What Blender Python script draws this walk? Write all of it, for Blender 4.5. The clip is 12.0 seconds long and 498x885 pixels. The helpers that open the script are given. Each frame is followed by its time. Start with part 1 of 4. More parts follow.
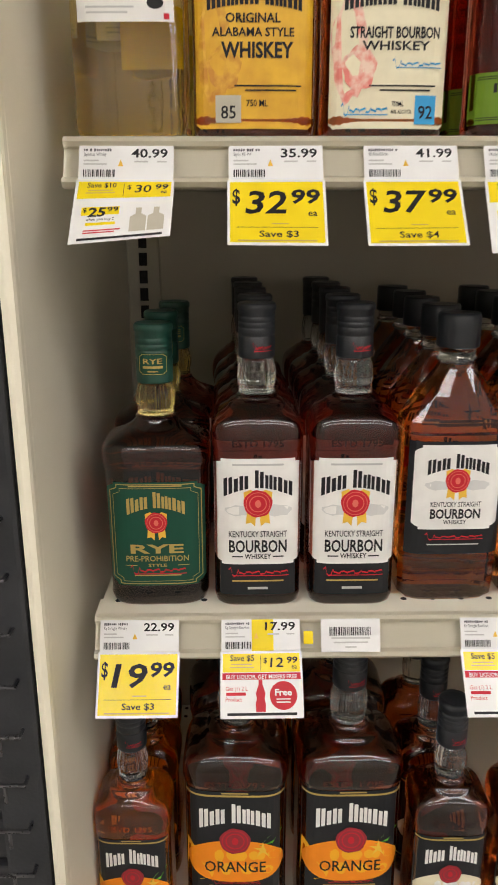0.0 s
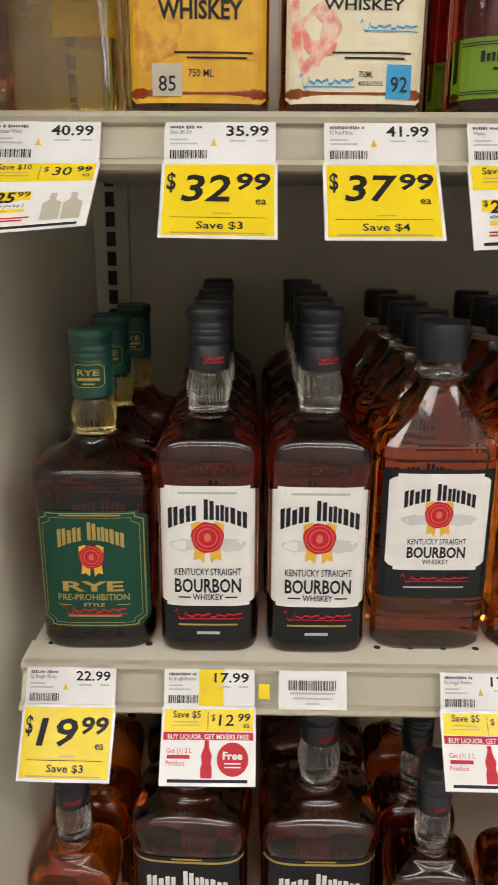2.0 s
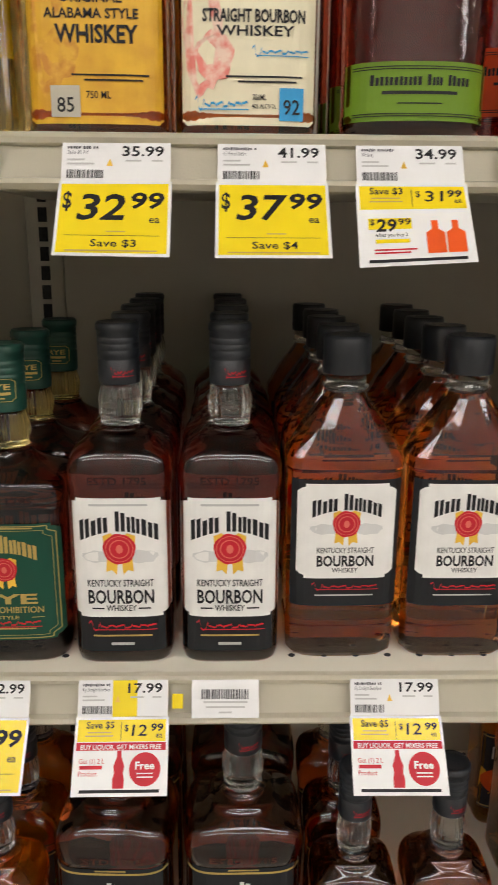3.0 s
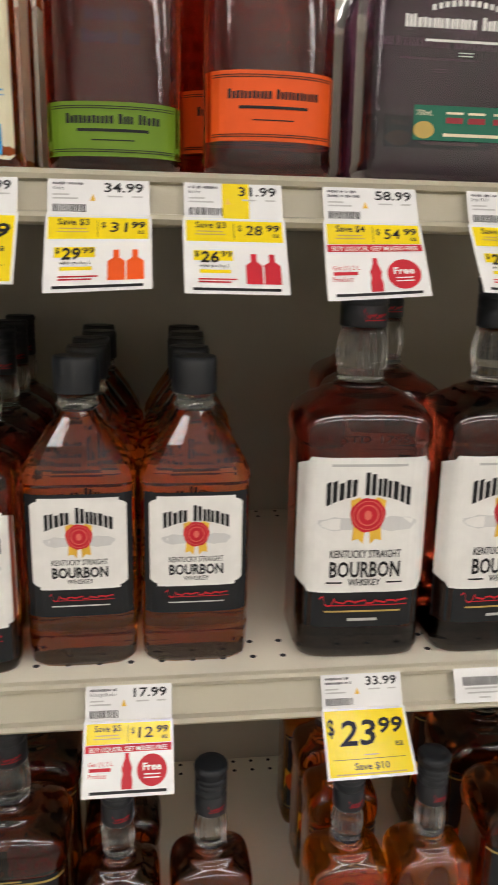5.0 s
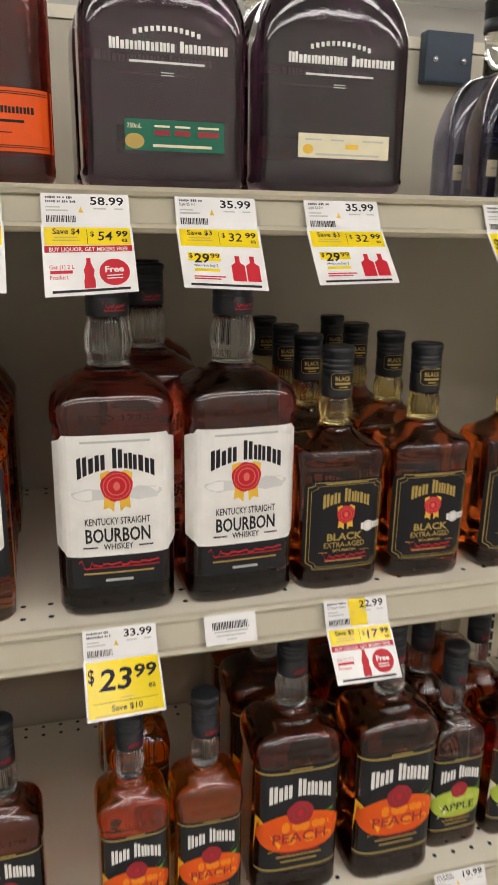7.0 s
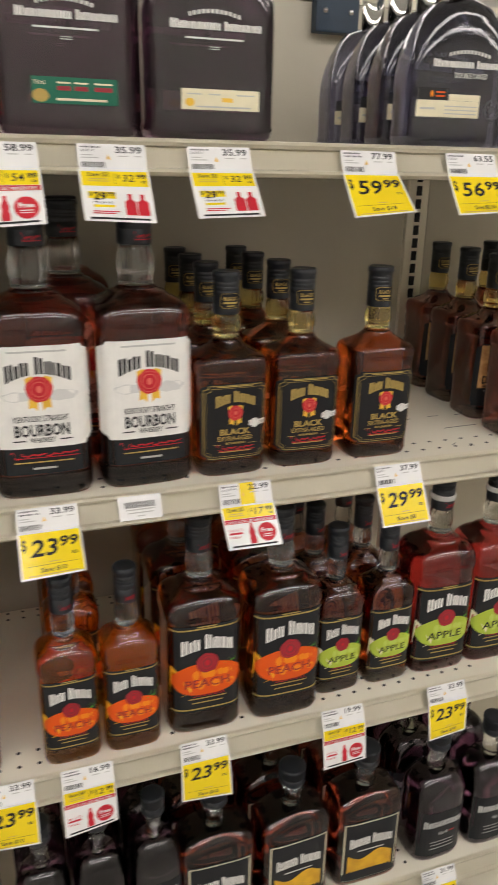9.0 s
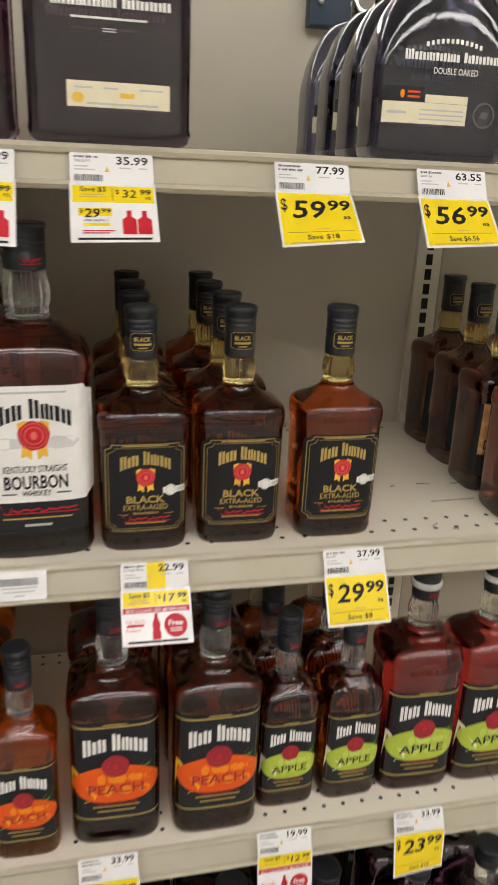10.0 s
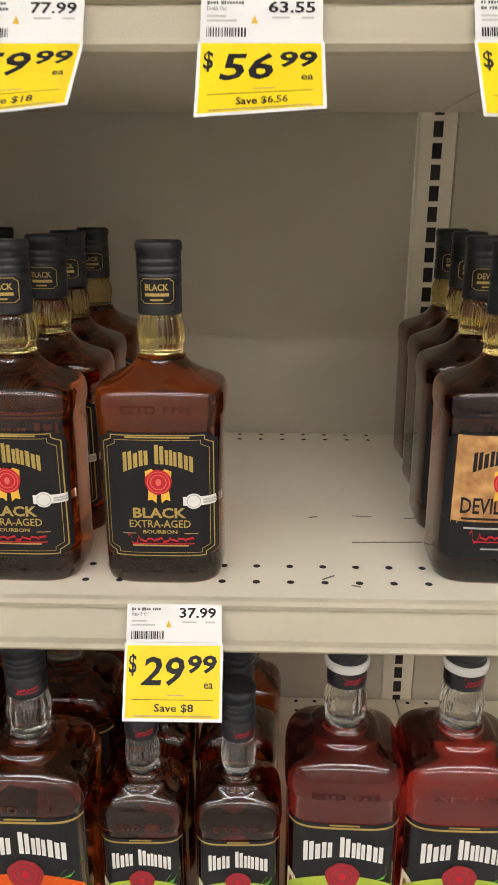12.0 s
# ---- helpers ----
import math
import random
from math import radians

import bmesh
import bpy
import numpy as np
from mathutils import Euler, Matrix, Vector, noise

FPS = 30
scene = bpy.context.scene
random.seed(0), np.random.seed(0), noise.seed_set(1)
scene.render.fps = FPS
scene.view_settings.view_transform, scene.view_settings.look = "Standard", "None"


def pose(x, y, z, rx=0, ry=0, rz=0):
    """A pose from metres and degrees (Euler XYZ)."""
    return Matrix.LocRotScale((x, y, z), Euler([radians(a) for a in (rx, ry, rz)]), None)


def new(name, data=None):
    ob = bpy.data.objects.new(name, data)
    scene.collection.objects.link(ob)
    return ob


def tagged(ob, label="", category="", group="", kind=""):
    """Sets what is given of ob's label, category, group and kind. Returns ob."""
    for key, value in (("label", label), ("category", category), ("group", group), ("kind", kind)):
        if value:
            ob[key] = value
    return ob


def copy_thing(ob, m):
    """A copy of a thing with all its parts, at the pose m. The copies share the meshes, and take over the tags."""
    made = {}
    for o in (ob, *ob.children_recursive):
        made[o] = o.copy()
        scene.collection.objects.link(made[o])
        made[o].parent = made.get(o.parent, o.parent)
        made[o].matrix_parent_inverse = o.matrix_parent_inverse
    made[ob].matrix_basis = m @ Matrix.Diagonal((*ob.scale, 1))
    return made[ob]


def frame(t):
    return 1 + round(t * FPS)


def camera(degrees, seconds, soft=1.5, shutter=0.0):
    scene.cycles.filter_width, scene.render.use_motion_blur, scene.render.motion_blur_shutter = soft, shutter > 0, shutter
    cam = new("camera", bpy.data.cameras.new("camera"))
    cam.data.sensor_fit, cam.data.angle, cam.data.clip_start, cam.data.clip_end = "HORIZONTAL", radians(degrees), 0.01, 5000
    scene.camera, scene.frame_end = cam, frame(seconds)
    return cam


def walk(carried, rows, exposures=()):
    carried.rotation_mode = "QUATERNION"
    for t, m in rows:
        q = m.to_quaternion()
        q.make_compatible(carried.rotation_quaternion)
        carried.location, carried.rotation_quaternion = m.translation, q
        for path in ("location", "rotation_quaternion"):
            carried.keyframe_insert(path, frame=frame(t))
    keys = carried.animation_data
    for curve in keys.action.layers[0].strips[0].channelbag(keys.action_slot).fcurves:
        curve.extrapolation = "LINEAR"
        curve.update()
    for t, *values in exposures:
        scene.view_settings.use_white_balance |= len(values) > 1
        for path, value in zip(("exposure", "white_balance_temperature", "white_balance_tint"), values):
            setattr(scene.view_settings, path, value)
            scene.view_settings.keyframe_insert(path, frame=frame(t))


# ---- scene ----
cam = camera(36.9, 12.0, 1.6, 0.5)
METRES, EYE, TILT, LEAN, TURN = 1.575, 1.5, 0.0, 0.0, -0.6
ROWS = [
    (0.0, 0.0, 0.0, 0.0, -0.03, -16.37, 0.1),
    (0.5, -0.0034, 0.0259, -0.0071, 0.55, -16.73, 0.08),
    (1.0, 0.0018, 0.0406, -0.0116, 1.11, -16.7, -0.05),
    (1.5, 0.0195, 0.0514, -0.0072, 1.58, -16.42, -0.21),
    (2.0, 0.0329, 0.054, -0.0056, 1.57, -16.02, -0.35),
    (2.5, 0.0485, 0.0524, -0.0043, 0.84, -15.57, -0.42),
    (4.5, 0.127, 0.0299, -0.0003, -4.96, -14.04, -0.73),
    (5.0, 0.1598, 0.0248, 0.0016, -6.28, -13.71, -1.06),
    (5.5, 0.1896, 0.0174, 0.0021, -7.97, -13.39, -1.39),
    (6.0, 0.2217, 0.0087, 0.004, -9.98, -13.4, -1.5),
    (6.5, 0.2438, -0.0019, 0.0103, -12.29, -14.09, -1.26),
    (8.5, 0.1667, -0.1378, 0.024, -19.66, -20.23, -0.15),
    (9.0, 0.2418, -0.1392, 0.0228, -18.52, -20.3, -0.99),
    (9.5, 0.3094, -0.1164, 0.025, -15.57, -19.91, -1.73),
    (10.0, 0.3782, -0.0569, 0.0248, -11.74, -19.43, -2.33),
    (10.5, 0.447, -0.0081, 0.0165, -7.49, -18.82, -2.9),
    (11.0, 0.5235, 0.0239, 0.0126, -2.23, -17.87, -2.76),
    (11.5, 0.5798, 0.0474, -0.0207, 0.76, -17.3, -1.36),
    (12.0, 0.5965, 0.0739, -0.0361, 2.01, -17.73, -0.17),
]
walk(cam, [(t, pose(0, 0, EYE, TILT, LEAN, TURN) @ pose(METRES * x, METRES * y, METRES * z, 90 + pitch, roll, yaw)) for t, x, y, z, yaw, pitch, roll in ROWS],
     [(0.0, 0.0), (6.5, -0.1), (9.0, -0.08), (10.5, 0.03), (12.0, 0.25)])

# ---- light ----
world = bpy.data.worlds.new("store_air")
world.use_nodes = True
world.node_tree.nodes["Background"].inputs[0].default_value = (0.9, 0.95, 1.0, 1)
world.node_tree.nodes["Background"].inputs[1].default_value = 0.05
scene.world = world
TUBE_POWER = 10.8

# ---- materials ----


def node_material(name):
    m = bpy.data.materials.new(name)
    m.use_nodes = True
    return m, m.node_tree, m.node_tree.nodes["Principled BSDF"]


def mix_colours(nt, factor, a, b):
    n = nt.nodes.new("ShaderNodeMix")
    n.data_type = "RGBA"
    nt.links.new(factor, n.inputs[0])
    n.inputs[6].default_value, n.inputs[7].default_value = (*a, 1), (*b, 1)
    return n.outputs[2]


def noise_out(nt, scale, detail=4, low=0.35, high=0.65, stretch=None):
    tc = nt.nodes.new("ShaderNodeTexCoord")
    n = nt.nodes.new("ShaderNodeTexNoise")
    n.inputs["Scale"].default_value, n.inputs["Detail"].default_value = scale, detail
    if stretch:
        mp = nt.nodes.new("ShaderNodeMapping")
        mp.inputs["Scale"].default_value = stretch
        nt.links.new(tc.outputs["Object"], mp.inputs[0])
        nt.links.new(mp.outputs[0], n.inputs["Vector"])
    else:
        nt.links.new(tc.outputs["Object"], n.inputs["Vector"])
    r = nt.nodes.new("ShaderNodeMapRange")
    r.inputs[1].default_value, r.inputs[2].default_value = low, high
    nt.links.new(n.outputs[0], r.inputs[0])
    return r.outputs[0]


def add_bump(nt, bsdf, height, strength, distance=0.001):
    b = nt.nodes.new("ShaderNodeBump")
    b.inputs["Strength"].default_value, b.inputs["Distance"].default_value = strength, distance
    nt.links.new(height, b.inputs["Height"])
    nt.links.new(b.outputs[0], bsdf.inputs["Normal"])


def surface(name, a, b, scale=20, rough=0.5, metal=0.0, bump=0.1, fine=300, coat=0.0, low=0.35, high=0.65):
    """Paint, card or plastic: two close tones in large patches, fine grain as relief and gloss."""
    m, nt, p = node_material(name)
    nt.links.new(mix_colours(nt, noise_out(nt, scale, 5, low, high), a, b), p.inputs["Base Color"])
    grain = noise_out(nt, fine, 2)
    r = nt.nodes.new("ShaderNodeMapRange")
    r.inputs[3].default_value, r.inputs[4].default_value = rough * 0.85, min(1, rough * 1.15)
    nt.links.new(grain, r.inputs[0])
    nt.links.new(r.outputs[0], p.inputs["Roughness"])
    p.inputs["Metallic"].default_value, p.inputs["Coat Weight"].default_value = metal, coat
    if bump:
        add_bump(nt, p, grain, bump)
    return m


def glass(name, colour, rough=0.015, ior=1.42, wave=0.04, clear=1.0):
    m, nt, p = node_material(name)
    p.inputs["Base Color"].default_value = (*colour, 1)
    # Below 1, diffuse base colour stands in for light glowing through the liquid.
    p.inputs["Transmission Weight"].default_value = clear
    p.inputs["IOR"].default_value, p.inputs["Roughness"].default_value = ior, rough
    add_bump(nt, p, noise_out(nt, 60, 2), wave, 0.0015)
    p.inputs["Coat Weight"].default_value, p.inputs["Coat Roughness"].default_value, p.inputs["Coat IOR"].default_value = 0.6, 0.015, 1.5
    b = nt.nodes.new("ShaderNodeBump")
    b.inputs["Strength"].default_value, b.inputs["Distance"].default_value = 0.07, 0.0012
    nt.links.new(noise_out(nt, 130, 3), b.inputs["Height"])
    nt.links.new(b.outputs[0], p.inputs["Coat Normal"])
    return m


def ink(name, colour, rough=0.45, metal=0.0):
    d = tuple(c * 0.95 for c in colour)
    m = surface(name, colour, d, 90, rough, metal, 0.04, 900)
    m.node_tree.nodes["Principled BSDF"].inputs["Specular IOR Level"].default_value = 0.3
    return m


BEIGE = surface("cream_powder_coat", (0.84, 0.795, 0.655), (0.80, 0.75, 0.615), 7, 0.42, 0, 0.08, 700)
# Same cream darkened: the shade at the back of the bay is in the colour.
BEIGE_SHADED = surface("cream_shaded_paint", (0.54, 0.505, 0.405), (0.50, 0.465, 0.375), 5, 0.5, 0, 0.08, 500)
CREAM_EDGE = surface("cream_edge_trim", (0.83, 0.78, 0.63), (0.79, 0.74, 0.59), 9, 0.4, 0, 0.05, 600)
SCUFF = surface("grey_scuff", (0.12, 0.115, 0.10), (0.3, 0.28, 0.24), 200, 0.7, 0, 0.05)
HOLE = surface("dark_hole", (0.012, 0.012, 0.012), (0.02, 0.02, 0.02), 30, 0.8, 0, 0)
BLACK_STEEL = surface("black_rack_paint", (0.018, 0.02, 0.023), (0.03, 0.032, 0.036), 20, 0.4, 0, 0.1)
WIRE = surface("dark_wire", (0.10, 0.10, 0.11), (0.16, 0.16, 0.17), 40, 0.3, 1, 0.02)
FLOOR_TILE = surface("vinyl_floor", (0.42, 0.40, 0.36), (0.35, 0.33, 0.30), 3, 0.3, 0, 0.03)
PLASTER = surface("store_wall_paint", (0.62, 0.60, 0.55), (0.56, 0.54, 0.5), 2, 0.7, 0, 0.05)
CEILING_WHITE = surface("ceiling_tile", (0.78, 0.78, 0.76), (0.72, 0.72, 0.70), 30, 0.85, 0, 0.3, 120)
STEEL = surface("bright_steel", (0.7, 0.7, 0.7), (0.6, 0.6, 0.62), 40, 0.25, 1, 0.02)
BLUE_PLASTIC = surface("navy_plastic", (0.012, 0.03, 0.055), (0.018, 0.04, 0.07), 30, 0.35, 0, 0.03)

AMBER = glass("amber_whiskey", (0.52, 0.10, 0.015), clear=0.99)
AMBER_RED = glass("dark_red_whiskey", (0.42, 0.065, 0.028))
AMBER_BROWN = glass("brown_amber_whiskey", (0.84, 0.25, 0.03), clear=0.985)
RUBY = glass("ruby_whiskey", (0.46, 0.035, 0.03), clear=0.98)
DEEP_AMBER = glass("deep_amber_whiskey", (0.22, 0.035, 0.015))
# Dark whiskey tinted blue: the aisle's reflection on the flat front is in the colour.
BLUE_SHEEN_GLASS = glass("dark_whiskey_blue_sheen", (0.15, 0.15, 0.25), 0.02, 1.5)
# Strongest diffuse share: the small bottles' orange glow is put into the colour.
AMBER_GOLD = glass("orange_glow_whiskey", (1.0, 0.27, 0.010), 0.015, 1.38, clear=0.95)
# Purple cast in the base colour stands for reflections on dark glass.
DARK_WHISKEY = glass("dark_whiskey_purple_sheen", (0.19, 0.075, 0.15), 0.02, 1.5)
PALE_WHISKEY = glass("pale_gold_whiskey", (0.92, 0.78, 0.36))
CLEAR = glass("clear_flint_glass", (0.78, 0.77, 0.73), 0.015, 1.38, 0.08)
GOLD_NECK = glass("yellow_tinted_glass", (0.84, 0.66, 0.24), 0.015, 1.35, 0.08)

WHITE = ink("label_white", (0.80, 0.79, 0.75), 0.5)
PAPER = surface("tag_paper", (0.82, 0.82, 0.81), (0.78, 0.78, 0.77), 30, 0.22, 0, 0.05, 300)
YELLOW = surface("tag_yellow", (0.86, 0.67, 0.012), (0.82, 0.63, 0.012), 40, 0.22, 0, 0.05, 300)
BLACK = ink("print_black", (0.010, 0.010, 0.012), 0.5)
CHARCOAL = ink("label_charcoal", (0.014, 0.015, 0.017), 0.45)
CAP_BLACK = surface("cap_black_plastic", (0.014, 0.017, 0.021), (0.02, 0.023, 0.028), 60, 0.36, 0, 0.06, 500)
CAP_GREEN = surface("cap_green_foil", (0.010, 0.055, 0.04), (0.014, 0.07, 0.05), 60, 0.35, 0, 0.05, 500)
GREEN = ink("label_bottle_green", (0.008, 0.065, 0.040), 0.4)
SLATE = ink("print_slate", (0.10, 0.10, 0.11))
GREY = ink("print_grey", (0.50, 0.50, 0.48))
PALE_GREY = ink("print_pale_grey", (0.63, 0.63, 0.61))
RED = ink("print_red", (0.55, 0.015, 0.03))
DARK_RED = ink("seal_dark_red", (0.30, 0.03, 0.04))
GOLD = ink("print_gold", (0.50, 0.36, 0.11), 0.35, 0.3)
GOLD_YELLOW = ink("ribbon_gold", (0.80, 0.50, 0.06))
ORANGE = ink("print_orange", (0.85, 0.26, 0.01))
DEEP_ORANGE = ink("print_deep_orange", (0.75, 0.10, 0.008))
LEAF_LIGHT = ink("print_light_green", (0.50, 0.62, 0.12))
LEAF = ink("print_leaf_green", (0.10, 0.36, 0.03))
PEEL = ink("print_peel", (0.86, 0.42, 0.02))
APPLE_GREEN = ink("print_apple_green", (0.42, 0.53, 0.06))
CREAM = ink("label_cream", (0.76, 0.70, 0.50))
MUSTARD = surface("label_mustard", (0.74, 0.43, 0.02), (0.60, 0.31, 0.015), 45, 0.45, 0, 0.03, 600)
ROSE_WASH = surface("rose_wash", (0.72, 0.20, 0.16), (0.78, 0.58, 0.46), 110, 0.5, 0, 0.03, 600, 0, 0.40, 0.60)
AMBER_WASH = surface("amber_wash", (0.52, 0.22, 0.015), (0.68, 0.38, 0.03), 110, 0.5, 0, 0.03, 600, 0, 0.40, 0.60)
ROSE = ink("print_rose", (0.72, 0.16, 0.12))
SKY_BLUE = ink("sticker_blue", (0.04, 0.32, 0.62))
STICKER_GREY = ink("sticker_grey", (0.48, 0.45, 0.36))
BULL_GREEN = ink("label_moss", (0.14, 0.25, 0.015))
BULL_ORANGE = ink("label_vermilion", (0.80, 0.10, 0.01))
JADE = ink("label_jade", (0.015, 0.14, 0.085))
WOOD_TAN = surface("label_wood_tan", (0.62, 0.36, 0.14), (0.36, 0.16, 0.05), 90, 0.5, 0, 0.03, 600)

# ---- mesh helpers ----


def finish(name, bm, material, parent=None, label="", smooth=False):
    me = bpy.data.meshes.new(name)
    bm.normal_update()
    bm.to_mesh(me)
    bm.free()
    for p in me.polygons:
        p.use_smooth = smooth
    me.materials.append(material)
    ob = new(name, me)
    if parent:
        ob.parent = parent
    if label:
        ob["label"] = label
    return ob


def part(name, bm, material, parent, label="", smooth=False):
    return finish(name, bm, material, parent, label, smooth)


def box(bm, x0, x1, y0, y1, z0, z1, bevel=0.0):
    r = bmesh.ops.create_cube(bm, size=1, matrix=Matrix.Translation(((x0 + x1) / 2, (y0 + y1) / 2, (z0 + z1) / 2)) @ Matrix.Diagonal((x1 - x0, y1 - y0, z1 - z0, 1)))
    if bevel:
        es = list({e for v in r["verts"] for e in v.link_edges})
        bmesh.ops.bevel(bm, geom=es, offset=bevel, segments=2, affect="EDGES", profile=0.6)
    return bm


def empty(name):
    ob = new(name)
    ob.empty_display_size = 0.05
    return ob


def ring_at(rings, z):
    """Half width, half depth and squareness of a lofted body at height z."""
    for a, b in zip(rings, rings[1:]):
        if a[0] <= z <= b[0] and b[0] > a[0]:
            f = (z - a[0]) / (b[0] - a[0])
            return [p + (q - p) * f for p, q in zip(a[1:4], b[1:4])]
    return list(rings[0][1:4])


def loft(rings, n=40, flutes=0, depth=0.0):
    """A closed body through superellipse rings (z, half width, half depth, squareness)."""
    bm = bmesh.new()
    rows = []
    for z, hw, hd, e in rings:
        row = []
        for i in range(n):
            a = 2 * math.pi * (i + 0.5) / n
            c, s = math.cos(a), math.sin(a)
            k = 1 + (depth * math.cos(flutes * a) if flutes else 0)
            row.append(bm.verts.new((hw * k * math.copysign(abs(c) ** (2 / e), c), hd * k * math.copysign(abs(s) ** (2 / e), s), z)))
        rows.append(row)
    for a, b in zip(rows, rows[1:]):
        for i in range(n):
            j = (i + 1) % n
            bm.faces.new((a[i], a[j], b[j], b[i]))
    bm.faces.new(list(reversed(rows[0])))
    bm.faces.new(rows[-1])
    return bm


class Wrap:
    """Maps a flat print (u across, v up) on to the front of a lofted body."""

    def __init__(self, rings, turn=0.0):
        self.rings = rings

    def point(self, u, v, lift):
        hw, hd, e = ring_at(self.rings, v)
        t = min(0.985, abs(u) / hw)
        return (u, -hd * (1 - t ** e) ** (1 / e) - lift, v)


class Flat:
    """A flat print in the plane y = 0."""

    def point(self, u, v, lift):
        return (u, -lift, v)


class Sheet:
    """A tag: upright in the price channel above z0, leaning out and curling below it."""

    def __init__(self, z0, lean, curl):
        self.z0, self.lean, self.curl = z0, lean, curl

    def point(self, u, v, lift):
        d = self.z0 - v
        if d <= 0:
            return (u, -d * 0.5 - lift, v)
        a = self.lean + self.curl * u * 8
        return (u, -d * math.sin(a) - lift, self.z0 - d * math.cos(a) - lift * 0.5)


def patch(wrap, u0, u1, v0, v1, lift, notch=0.0, cols=14, rows=3, bow=0.0):
    """A label: a sheet with its corners cut in by the notch."""
    bm = bmesh.new()
    us = [u0 + (u1 - u0) * i / cols for i in range(cols + 1)]
    if notch:
        us = sorted(set(us + [u0 + notch * 0.5, u0 + notch, u0 + notch * 1.02, u1 - notch * 1.02, u1 - notch, u1 - notch * 0.5]))
    grid = []
    for u in us:
        d = min(u - u0, u1 - u)
        cut = 0.0
        if notch and d <= notch:
            cut = notch * 0.45 + 0.55 * notch * (1 - (d / notch)) ** 2
        top, low = v1 - cut + bow * (1 - (2 * (u - u0) / (u1 - u0) - 1) ** 2), v0 + cut
        grid.append([bm.verts.new(wrap.point(u, low + (top - low) * j / rows, lift)) for j in range(rows + 1)])
    for a, b in zip(grid, grid[1:]):
        for j in range(rows):
            bm.faces.new((a[j], b[j], b[j + 1], a[j + 1]))
    return bm


FONT_CACHE = {}


def letters(text, bold=0.0):
    """Outline of a line of text, one unit high, centred across: points and faces."""
    key = (text, bold)
    if key not in FONT_CACHE:
        cu = bpy.data.curves.new("line", "FONT")
        cu.body, cu.resolution_u, cu.offset, cu.align_x = text, 2, bold, "CENTER"
        ob = bpy.data.objects.new("line", cu)
        me = ob.to_mesh()
        vs, fs = [(v.co.x, v.co.y) for v in me.vertices], [tuple(p.vertices) for p in me.polygons]
        ob.to_mesh_clear()
        bpy.data.objects.remove(ob)
        bpy.data.curves.remove(cu)
        top = max([v[1] for v in vs] or [1])
        low = min([v[0] for v in vs] or [0])
        high = max([v[0] for v in vs] or [1])
        FONT_CACHE[key] = ([((x - (low + high) / 2) / (high - low), y / top) for x, y in vs], fs)
    return FONT_CACHE[key]


